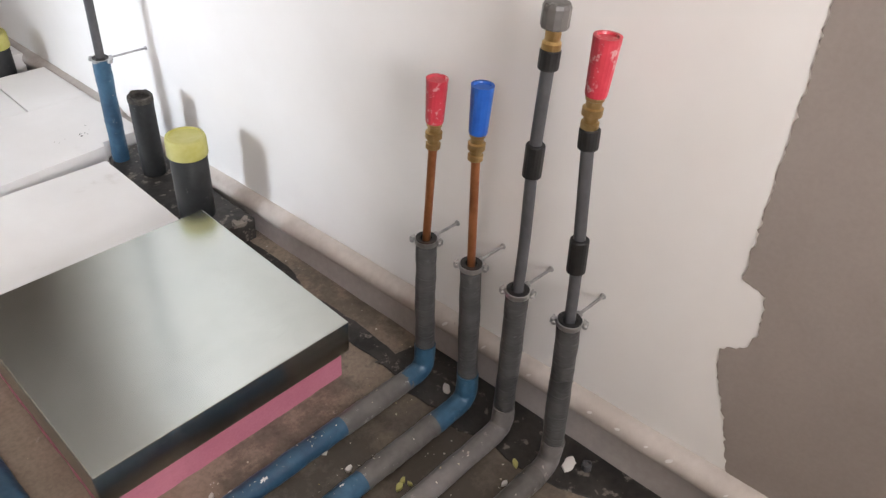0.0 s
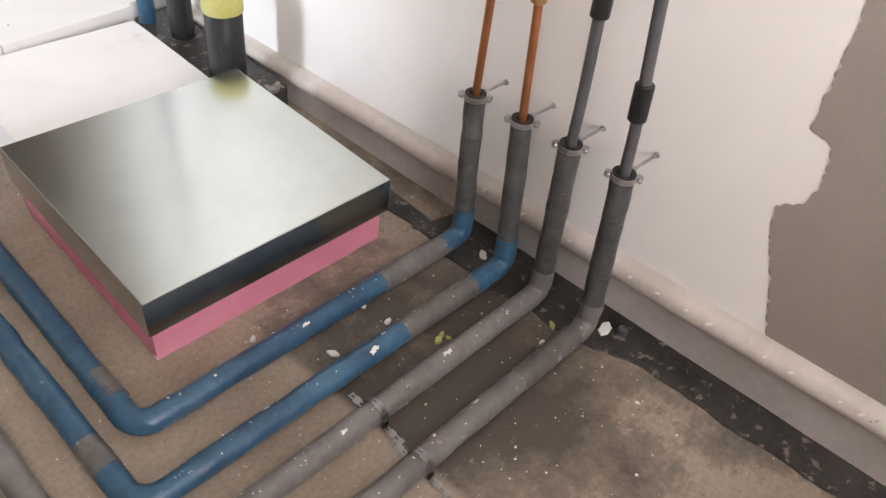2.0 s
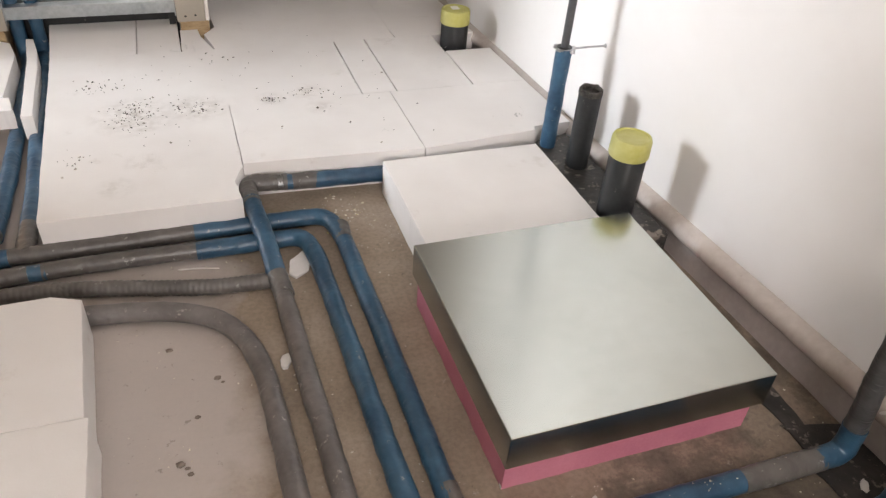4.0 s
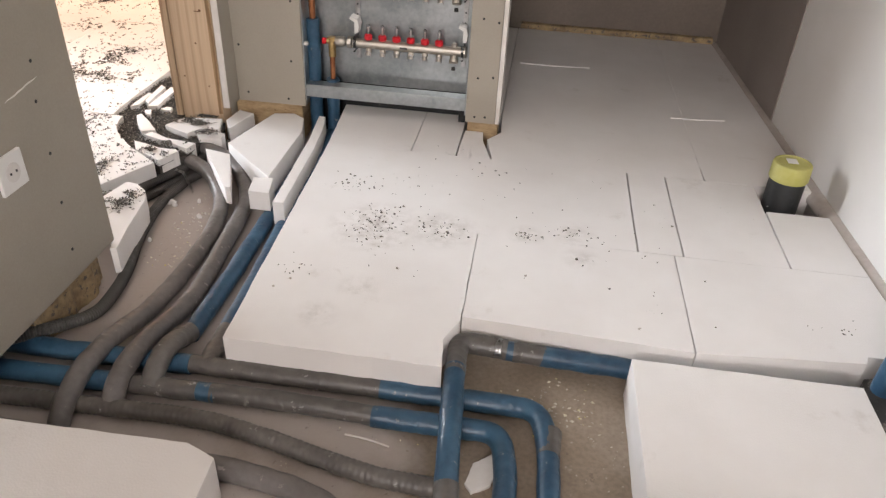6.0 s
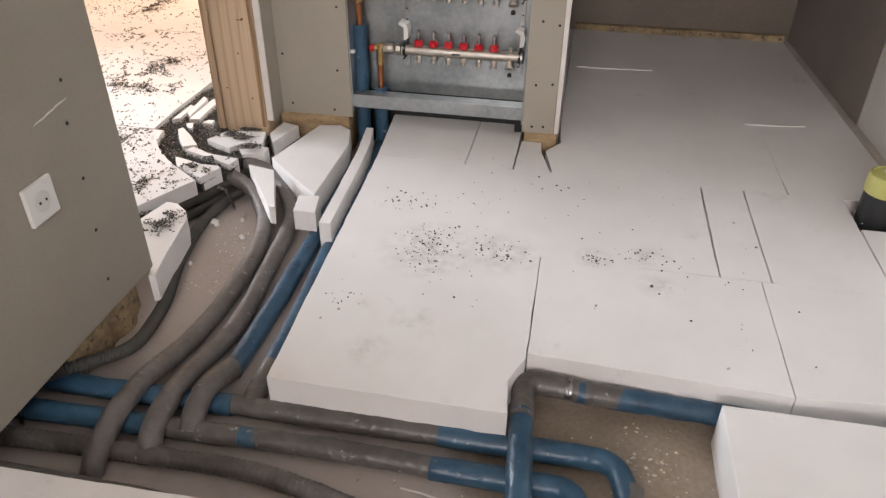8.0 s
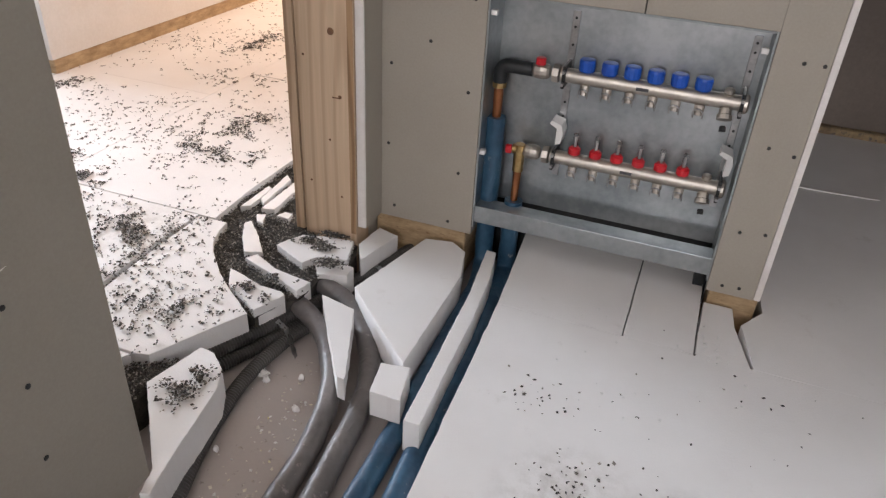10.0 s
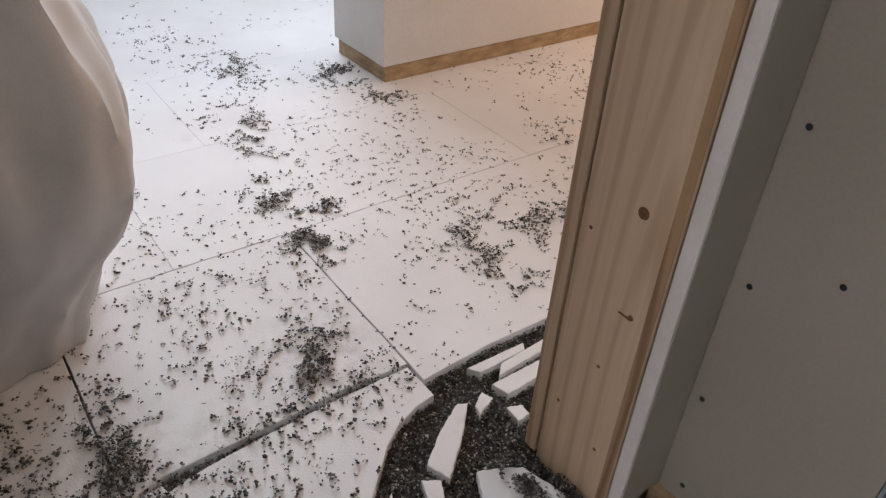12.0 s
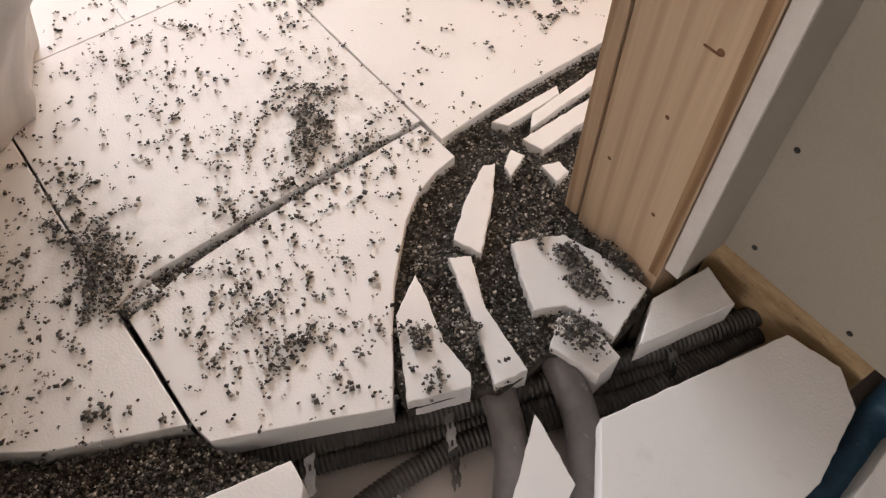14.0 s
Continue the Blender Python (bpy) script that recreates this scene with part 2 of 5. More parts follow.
GREY_SLEEVE = surface("grey_riser_foam", (0.04, 0.04, 0.04), (0.072, 0.071, 0.07), 0.42, 10, 60, strength=0.8, dist=0.003, spots=(0.2, 0.2, 0.2), cover=0.66, stretch=(1, 1, 3.2), crinkle=34)
GREY_PIPE = surface("grey_plastic_pipe", (0.055, 0.055, 0.058), (0.085, 0.085, 0.09), 0.35, 12, 80)
BLACK = surface("black_rubber", (0.006, 0.006, 0.006), (0.016, 0.016, 0.016), 0.4, 12, 80)
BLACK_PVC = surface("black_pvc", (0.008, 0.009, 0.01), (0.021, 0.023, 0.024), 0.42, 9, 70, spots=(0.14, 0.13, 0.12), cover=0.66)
YELLOW = surface("yellow_green_cap", (0.42, 0.40, 0.10), (0.52, 0.50, 0.2), 0.45, 8, 60)
RED = surface("red_plastic", (0.40, 0.02, 0.04), (0.54, 0.05, 0.07), 0.38, 16, 90, spots=(0.55, 0.28, 0.28), cover=0.56)
BLUE = surface("blue_plastic", (0.01, 0.07, 0.34), (0.02, 0.11, 0.44), 0.35, 20, 100, spots=(0.3, 0.4, 0.6), cover=0.7)
RED_CAP = surface("red_knob_plastic", (0.55, 0.012, 0.02), (0.62, 0.02, 0.03), 0.3, 20, 100)
BLUE_CAP = surface("blue_knob_plastic", (0.01, 0.07, 0.42), (0.015, 0.1, 0.5), 0.35, 20, 100)
COVE = surface("cove_paint", (0.48, 0.43, 0.39), (0.60, 0.55, 0.51), 0.25, 6, 60, strength=0.4, dist=0.003, spots=(0.28, 0.23, 0.2), cover=0.67)
# cove plaster again, greyed for the shade under the bead, with dark specks
COVE_SHADED = surface("shaded_cove_plaster", (0.33, 0.30, 0.285), (0.44, 0.405, 0.39), 0.4, 5, 60, strength=0.15, dist=0.002, spots=(0.12, 0.1, 0.09), cover=0.7)
BITUMEN = surface("bitumen", (0.012, 0.011, 0.010), (0.05, 0.045, 0.04), 0.5, 8, 60, strength=0.9, dist=0.005, spots=(0.2, 0.175, 0.15), cover=0.575)
WHITE_PLASTIC = surface("white_plastic", (0.76, 0.75, 0.73), (0.8, 0.79, 0.77), 0.35, 10, 90)
BAG = surface("white_woven_bag", (0.44, 0.415, 0.39), (0.54, 0.515, 0.49), 0.45, 5, 300, strength=0.3, dist=0.001)
GRIT_BED = surface("grit_bed", (0.018, 0.016, 0.014), (0.085, 0.075, 0.064), 0.85, 30, 240, strength=1.0, dist=0.004)
GRIT = random_material("grey_black_grit", [(0.0, (0.012, 0.011, 0.010)), (0.55, (0.06, 0.054, 0.046)), (0.82, (0.17, 0.155, 0.13)), (0.95, (0.42, 0.38, 0.33)), (1.0, (0.6, 0.56, 0.5))], 0.55)
CRUMB = random_material("plaster_crumbs", [(0.0, (0.45, 0.4, 0.34)), (0.6, (0.72, 0.68, 0.6)), (0.9, (0.74, 0.7, 0.55)), (1.0, (0.62, 0.55, 0.18))], 0.8)
GLASS, gN, gL, gP = node_mat("sight_glass")
gP.inputs["Transmission Weight"].default_value, gP.inputs["Roughness"].default_value = 1.0, 0.08
gP.inputs["Base Color"].default_value = (0.93, 0.93, 0.93, 1)

# ---- mesh helpers ----


def finish(bm, name, material, smooth=False):
    bmesh.ops.recalc_face_normals(bm, faces=bm.faces)
    me = bpy.data.meshes.new(name)
    bm.to_mesh(me)
    bm.free()
    me.materials.append(material)
    if smooth:
        me.polygons.foreach_set("use_smooth", [True] * len(me.polygons))
        me.set_sharp_from_angle(angle=radians(40))
    return me


def thing(name, label, category, group="", kind="", at=(0, 0, 0)):
    ob = new(name)
    ob.empty_display_size = 0.02
    ob.location = at
    return tagged(ob, label, category, group, kind)


def part(name, bm, material, parent=None, label="", smooth=False):
    ob = new(name, finish(bm, name, material, smooth))
    if parent:
        ob.parent = parent
        top = parent
        while top:
            ob.location -= top.location
            top = top.parent
    return tagged(ob, label)


def solo(name, bm, material, label, category, group="", kind="", smooth=False):
    return tagged(new(name, finish(bm, name, material, smooth)), label, category, group, kind)


def box(x0, x1, y0, y1, z0, z1, bevel=0.0, bm=None):
    bm2 = bmesh.new()
    bmesh.ops.create_cube(bm2, size=1, matrix=Matrix.Translation(((x0 + x1) / 2, (y0 + y1) / 2, (z0 + z1) / 2)) @ Matrix.Diagonal((x1 - x0, y1 - y0, z1 - z0, 1)))
    if bevel:
        bmesh.ops.bevel(bm2, geom=bm2.edges[:], offset=bevel, segments=2, affect="EDGES", profile=0.5)
    return merge(bm, bm2)


def merge(bm, bm2):
    if bm is None:
        return bm2
    me = bpy.data.meshes.new("tmp")
    bm2.to_mesh(me)
    bm2.free()
    bm.from_mesh(me)
    bpy.data.meshes.remove(me)
    return bm


def jagged(outline, step, amount, rng):
    """The outline with points every step, pushed about a little, corners kept."""
    out = []
    for (ax, ay), (bx, by) in zip(outline, outline[1:] + outline[:1]):
        d = math.hypot(bx - ax, by - ay)
        n = max(1, int(d / step))
        for i in range(n):
            f = i / n
            j = 0 if i == 0 else rng.uniform(-amount, amount)
            out.append((ax + (bx - ax) * f - (by - ay) / d * j, ay + (by - ay) * f + (bx - ax) / d * j))
    return out


def slab(outline, z0, z1, chamfer=0.0025, tilt=(0, 0), rough=0.0008, step=0.03, seed=1, under=0.0):
    """A board with the given outline (counter-clockwise), worn upper edges, and a slightly ragged side."""
    rng = random.Random(seed)
    pts = jagged(list(outline), step, rough, rng)
    cx, cy = sum(p[0] for p in pts) / len(pts), sum(p[1] for p in pts) / len(pts)
    bm = bmesh.new()

    def ring(inset, z):
        r, n = [], len(pts)
        for i, (x, y) in enumerate(pts):
            (px, py), (qx, qy) = pts[i - 1], pts[(i + 1) % n]
            tx, ty = qx - px, qy - py
            d = math.hypot(tx, ty) or 1
            ix, iy = x - ty / d * inset, y + tx / d * inset
            r.append(bm.verts.new((ix, iy, z + tilt[0] * (ix - cx) + tilt[1] * (iy - cy))))
        return r
    rings = [ring(under, z0), ring(0, (z0 + z1) / 2), ring(0, z1 - chamfer), ring(chamfer, z1)]
    for a, b in zip(rings, rings[1:]):
        for i in range(len(pts)):
            j = (i + 1) % len(pts)
            bm.faces.new((a[i], a[j], b[j], b[i]))
    bm.faces.new(rings[-1])
    bm.faces.new(rings[0][::-1])
    bm.normal_update()
    bmesh.ops.triangulate(bm, faces=[f for f in bm.faces if len(f.verts) > 4])
    return bm


def fillet(points, radius, n=7):
    """A polyline with rounded corners."""
    pts = [Vector(p) for p in points]
    out = [pts[0]]
    for a, b, c in zip(pts, pts[1:], pts[2:]):
        u, w = a - b, c - b
        r = min(radius, u.length * 0.48, w.length * 0.48)
        p, q = b + u.normalized() * r, b + w.normalized() * r
        for i in range(n + 1):
            f = i / n
            out.append(p * (1 - f) ** 2 + b * 2 * f * (1 - f) + q * f ** 2)
    out.append(pts[-1])
    return out


def resample(pts, step):
    out, carry = [pts[0]], 0.0
    for a, b in zip(pts, pts[1:]):
        d = (b - a).length
        t = step - carry
        while t < d:
            out.append(a + (b - a) * (t / d))
            t += step
        carry = d - (t - step)
    if (out[-1] - pts[-1]).length > step * 0.3:
        out.append(pts[-1])
    return out


def tube(points, r, bend=0.05, seg=16, step=0.02, lump=0.0, rib=0.0, pitch=0.006, bm=None, ends=None):
    """A round pipe along the points; lump: unevenness of its wrapping; rib: depth of corrugation."""
    path = resample(fillet(points, bend), step)
    bm2 = bmesh.new()
    prev, rings, run = None, [], 0.0
    for i, p in enumerate(path):
        t = (path[min(i + 1, len(path) - 1)] - path[max(i - 1, 0)]).normalized()
        if prev is None:
            u = t.orthogonal().normalized()
        else:
            u = (prev - t * prev.dot(t)).normalized()
        prev = u
        w = t.cross(u)
        if i:
            run += (p - path[i - 1]).length
        ring = []
        for k in range(seg):
            a = 2 * math.pi * k / seg
            d = u * math.cos(a) + w * math.sin(a)
            rr = r
            if lump:
                rr += lump * noise.noise((p + d * r) * 22) + 0.5 * lump * noise.noise((p + d * r) * 70)
            if rib:
                rr += rib * math.sin(run / pitch * 2 * math.pi)
            ring.append(bm2.verts.new(p + d * rr))
        rings.append(ring)
    for a, b in zip(rings, rings[1:]):
        for k in range(seg):
            bm2.faces.new((a[k], a[(k + 1) % seg], b[(k + 1) % seg], b[k]))
    if ends is None:
        bm2.faces.new(rings[0][::-1])
        bm2.faces.new(rings[-1])
    return merge(bm, bm2)


def lathe(profile, base=(0, 0, 0), axis=(0, 0, 1), seg=20, bm=None):
    """Turned form: (radius, height) pairs along an axis."""
    bm2 = bmesh.new()
    q = Vector((0, 0, 1)).rotation_difference(Vector(axis))
    rings = [[bm2.verts.new(Vector(base) + q @ Vector((r * math.cos(2 * math.pi * k / seg), r * math.sin(2 * math.pi * k / seg), h))) for k in range(seg)] for r, h in profile]
    for a, b in zip(rings, rings[1:]):
        for k in range(seg):
            bm2.faces.new((a[k], a[(k + 1) % seg], b[(k + 1) % seg], b[k]))
    bm2.faces.new(rings[0][::-1])
    bm2.faces.new(rings[-1])
    return merge(bm, bm2)


def rod(a, b, r, seg=10, bm=None):
    a, b = Vector(a), Vector(b)
    return lathe([(r, 0), (r, (b - a).length)], a, (b - a).normalized(), seg, bm)


def wall_x(y):
    """The inner face of the east wall, which runs slightly askew."""
    return 1.075 - 0.047 * (y - 1.15)


# ---- the large structure ----
TOP = 2.55
solo("floor", box(-5.6, 1.4, -2.2, 8.2, -0.15, 0.0), CONCRETE, "bare stained concrete floor slab with cement crumbs", "floor", kind="structure")
solo("ceiling", box(-5.6, 1.4, -2.2, 8.2, TOP, TOP + 0.12), PLASTER, "plain white ceiling", "ceiling", kind="structure")
bm = bmesh.new()
ys = [-2.1, 5.05]
vs = [bm.verts.new((wall_x(y) + d, y, z)) for y in ys for d in (0, 0.2) for z in (0, TOP)]
for f in ((0, 1, 5, 4), (2, 6, 7, 3), (0, 2, 3, 1), (4, 5, 7, 6), (1, 3, 7, 5), (0, 4, 6, 2)):
    bm.faces.new([vs[i] for i in f])
solo("wall_east", bm, WALL, "white painted wall with a ragged grey-brown coat", "wall", kind="structure")
# the second, grey-brown coat with its brushed edge
rng = random.Random(2)
rim = [(0.800, TOP - 0.01), (0.790, 1.4), (0.785, 1.085), (0.784, 1.014), (0.774, 0.898), (0.765, 0.736), (0.758, 0.601), (0.757, 0.562), (0.713, 0.548), (0.700, 0.475), (0.708, 0.44), (0.748, 0.409), (0.737, 0.36), (0.692, 0.255), (0.672, 0.2), (0.66, 0.165), (0.65, 0.142)]
rim = jagged(rim + [(-1.9, 0.13), (-1.9, TOP - 0.01)], 0.007, 0.003, rng)
bm = bmesh.new()
front = [bm.verts.new((wall_x(y) - 0.0015, y, z)) for y, z in rim]
back = [bm.verts.new((wall_x(y) + 0.001, y, z)) for y, z in rim]
for i in range(len(rim)):
    j = (i + 1) % len(rim)
    bm.faces.new((front[i], front[j], back[j], back[i]))
bm.faces.new(front)
bm.normal_update()
bmesh.ops.triangulate(bm, faces=[f for f in bm.faces if len(f.verts) > 4])
solo("paint_coat", bm, TAUPE, "grey-brown coat of paint with a ragged brushed edge", "paint", kind="structure")
# brown layer over the alcove's stretch of the east wall
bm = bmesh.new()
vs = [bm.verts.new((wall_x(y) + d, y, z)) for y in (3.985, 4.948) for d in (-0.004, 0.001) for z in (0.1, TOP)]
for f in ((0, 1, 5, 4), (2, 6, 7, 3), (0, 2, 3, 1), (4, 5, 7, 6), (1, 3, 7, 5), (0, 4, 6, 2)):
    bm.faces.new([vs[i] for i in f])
solo("wall_alcove_side", bm, TAUPE, "brown layer on the alcove side wall", "wall", kind="structure")
# unseen south wall, its opening added for the fill lamp
bm = box(-1.22, -0.95, -2.1, -1.95, 0, TOP)
box(0.55, 1.22, -2.1, -1.95, 0, TOP, bm=bm)
box(-0.95, 0.55, -2.1, -1.95, 0, 1.15, bm=bm)
box(-0.95, 0.55, -2.1, -1.95, 2.45, TOP, bm=bm)
solo("wall_south", bm, PLASTER, "unseen plain wall with an opening added for the fill lamp", "wall", kind="structure")
# west wall of gypsum board on a timber sole, its bottom edge clear of the floor
solo("wall_west", box(-1.215, -1.025, -1.95, 2.715, 0.112, TOP, 0.003), GYPSUM, "grey gypsum board partition ending at a doorway", "wall", kind="structure")
solo("sole_plate", slab([(-1.19, 2.40), (-1.06, 2.40), (-1.045, 2.5), (-1.052, 2.56), (-1.042, 2.62), (-1.07, 2.69), (-1.19, 2.69)], 0.0, 0.111, 0.006, rough=0.005, step=0.015, seed=9), OLD_TIMBER, "rough timber sole under the board wall", "timber", kind="structure")
solo("sole_plate", box(-1.19, -1.045, -1.9, 2.13, 0.0, 0.111, 0.004), OSB, "rough timber sole under the board wall", "timber", kind="structure")
solo("wall_over_door", box(-1.215, -1.03, 2.715, 3.545, 2.08, TOP), GYPSUM, "gypsum board over the doorway", "wall", kind="structure")
# wall beyond the doorway: post, boards on both faces
solo("door_wall_edge", box(-1.0585, -1.0365, 3.5435, 3.5485, 0.142, TOP, 0.001), GYPSUM_EDGE, "white cut edge of a gypsum board beside the post", "wall", kind="structure")
solo("door_wall_board", box(-1.058, -1.036, 3.549, 3.638, 0.142, TOP, 0.001), GYPSUM, "grey gypsum board beside the timber post", "wall", kind="structure")
solo("door_wall_core", box(-1.21, -1.06, 3.612, 8.1, 0.0, TOP), GYPSUM, "stud wall core behind the boards", "wall", kind="structure")
solo("door_wall_back", box(-1.236, -1.2125, 3.556, 8.1, 0.10, TOP, 0.0015), GYPSUM_EDGE, "gypsum board on the other face of the stud wall", "wall", kind="structure")
# unseen panel added over the alcove to keep light off it
solo("alcove_shade_panel", box(-0.08, 1.0, 3.66, 4.94, 1.0, 1.06, 0.002), DARK_BROWN, "added unseen panel that dims the alcove", "ceiling", kind="structure")
solo("wall_north", box(-1.05, 1.1, 4.95, 5.1, 0, TOP), DARK_BROWN, "wall at the back of the alcove, shade put into its brown", "wall", kind="structure")
solo("alcove_trim", slab([(-0.07, 4.922), (0.3, 4.915), (0.62, 4.922), (0.87, 4.918), (0.87, 4.949), (-0.07, 4.949)], 0.05, 0.137, 0.004, rough=0.006, step=0.03, seed=12), OLD_TIMBER, "torn timber strip along the alcove wall foot", "timber", kind="structure")
# next room
bm = box(-5.55, -5.4, -2.1, 3.3, 0, TOP)
box(-5.55, -5.4, 5.85, 8.2, 0, TOP, bm=bm)
box(-5.55, -5.4, 3.3, 5.85, 0, 0.45, bm=bm)
box(-5.55, -5.4, 3.3, 5.85, 2.4, TOP, bm=bm)
solo("wall_next_west", bm, PLASTER, "white wall with a wide window opening", "wall", kind="structure")
bm = box(-2.628, -2.48, 6.6, 6.72, 0, TOP)
box(-1.38, -1.238, 6.6, 6.72, 0, TOP, bm=bm)
box(-2.48, -1.38, 6.6, 6.72, 2.36, TOP, bm=bm)
box(-2.48, -1.38, 6.6, 6.72, 0, 0.62, bm=bm)
solo("wall_corridor_end", bm, PLASTER, "plain wall with an opening at the corridor's end", "wall", kind="structure")
solo("wall_next_north", box(-5.4, -1.0, 8.05, 8.2, 0, TOP), PLASTER, "plain white wall of the next room", "wall", kind="structure")
solo("wall_next_south", box(-5.4, -1.2, -2.1, -1.95, 0, TOP), PLASTER, "plain white wall of the next room", "wall", kind="structure")
solo("partition_pier", box(-2.96, -2.63, 4.12, 8.04, 0.165, TOP, 0.003), PLASTER, "white board pier wall standing in the next room", "wall", kind="structure")
solo("pier_sole", box(-2.95, -2.635, 4.13, 8.04, 0.0, 0.164, 0.003), OSB, "timber sole strip under the pier wall", "timber", kind="structure")

# cabinet wall: boards round the opening
CX0, CX1, CZ0, CZ1, CY = -0.787, -0.203, 0.0, 0.737, 3.64
solo("cabinet_wall_left", box(-1.056, CX0, CY, 3.765, 0.137, TOP, 0.0015), GYPSUM, "grey gypsum board with screw heads beside the manifold cabinet", "wall", kind="structure")
solo("cabinet_wall_top", box(-0.4575, CX1, CY, 3.765, CZ1, TOP, 0.0012), GYPSUM, "grey gypsum board above the manifold cabinet", "wall", kind="structure")
solo("cabinet_wall_top", box(CX0, -0.46, CY, 3.765, CZ1, TOP, 0.0012), GYPSUM, "grey gypsum board above the manifold cabinet", "wall", kind="structure")
solo("cabinet_wall_right", box(CX1, -0.098, CY, 3.765, 0.137, TOP, 0.0015), GYPSUM, "narrow grey gypsum board beside the manifold cabinet", "wall", kind="structure")
solo("cabinet_wall_edge", box(-0.097, -0.083, CY + 0.002, 3.767, 0.137, TOP, 0.0012), GYPSUM_EDGE, "white cut edge of the board wall", "wall", kind="structure")
solo("sole_plate", box(-1.054, CX0 - 0.015, CY + 0.006, 3.75, 0.0, 0.136, 0.004), OSB, "rough timber sole under the gypsum board", "timber", kind="structure")
solo("sole_plate", box(CX1 + 0.008, -0.086, CY + 0.006, 3.75, 0.0, 0.136, 0.004), OSB, "rough timber sole under the gypsum board", "timber", kind="structure")


def screw(x, y, z, axis):
    bm = lathe([(0.0042, 0), (0.0042, 0.0008), (0.0018, 0.0012)], (x, y, z), axis, 8)
    solo("drywall_screw", bm, BLACK, "black drywall screw head sunk in the board", "screw", "drywall screws")


for sx, sz in ((-1.012, 0.55), (-0.915, 0.615), (-0.818, 0.51), (-1.018, 0.345), (-0.83, 0.301), (-1.0, 0.172), (-0.85, 0.16), (-1.013, 0.765), (-0.742, 0.77),
               (-0.815, 0.72), (-0.6, 0.768), (-0.146, 0.685), (-0.109, 0.685), (-0.162, 0.505), (-0.111, 0.496), (-0.168, 0.302), (-0.116, 0.308), (-0.171, 0.159), (-0.134, 0.161)):
    screw(sx, CY - 0.0004, sz, (0, -1, 0))
for sy, sz in ((2.584, 0.64), (2.567, 0.557), (2.566, 0.435), (2.558, 0.314), (2.55, 0.19)):
    screw(-1.0248, sy, sz, (1, 0, 0))

# timber post of the doorway
post = thing("door_post", "pale pine post with knots at the doorway", "post")
part("timber", box(-1.209, -1.061, 3.54, 3.611, 0.0, TOP, 0.003), PINE, post)
for kx, kz, kr in ((-1.117, 0.632, 0.0085), (-1.098, 0.482, 0.0045), (-1.07, 0.53, 0.004), (-1.19, 0.57, 0.003), (-1.128, 0.37, 0.003), (-1.185, 0.25, 0.003), (-1.1, 0.22, 0.003)):
    part("knot", lathe([(kr, 0), (kr, 0.0006), (kr * 0.5, 0.0012)], (kx, 3.5402, kz), (0, -1, 0), 12), KNOT, post, "dark brown knot")
part("lath", box(-1.236, -1.2122, 3.538, 3.5555, 0.1, TOP, 0.0015), PINE_DARK, post, "brown lath on the post's edge")
part("wane", box(-1.0760, -1.0615, 3.5382, 3.5404, 0.12, TOP, 0.001), BARK, post, "brown bark stripe along the edge")
part("scar", box(-1.118, -1.097, 3.5385, 3.5405, 0.4775, 0.4805, 0.001), KNOT, post, "dark scratch in the wood")

# rounded cove along the east wall
bm = bmesh.new()
rings = []
yy = -1.9
while yy < 4.95:
    zt = 0.138 - 0.024 * (yy - 0.9) + 0.004 * noise.noise((yy * 4, 1, 0))
    zt = max(zt, 0.09)
    if yy > 2.75:
        zt = 0.113
    n1 = 0.004 * noise.noise((yy * 7, 5, 0))
    prof = [(0.0, zt), (0.012, zt - 0.001), (0.026, zt - 0.006), (0.036 + n1, zt - 0.016), (0.040 + n1, zt - 0.029), (0.037 + n1, zt - 0.042), (0.027 + n1, zt - 0.052), (0.019, zt - 0.057), (0.0, zt - 0.058)]
    rings.append([bm.verts.new((wall_x(yy) - d + 0.002, yy, z)) for d, z in prof])
    yy += 0.05
for a, b in zip(rings, rings[1:]):
    for i in range(len(a) - 1):
        bm.faces.new((a[i], b[i], b[i + 1], a[i + 1]))
low = bmesh.new()
rows = []
yy = -1.9
while yy < 4.95:
    w = 0.003 * noise.noise((yy * 9, 2, 0))
    top_z = 0.082 - 0.024 * (yy - 0.9) if yy < 2.75 else 0.056
    rows.append([low.verts.new((wall_x(yy) - d + 0.002, yy, z)) for d, z in ((0.0, top_z), (0.021, top_z - 0.001), (0.0235, 0.04), (0.0265, 0.02), (0.03 + w, 0.0))])
    yy += 0.05
for a, b in zip(rows, rows[1:]):
    for i in range(4):
        low.faces.new((a[i], b[i], b[i + 1], a[i + 1]))
solo("cove_base", low, COVE_SHADED, "dark-specked face under the cove, greyed for the bead's shade", "trim", kind="structure", smooth=True)
solo("cove_trim", bm, COVE, "rounded plastered cove along the wall foot", "trim", kind="structure", smooth=True)

# white plaster smears on the cove bead
rng = random.Random(21)
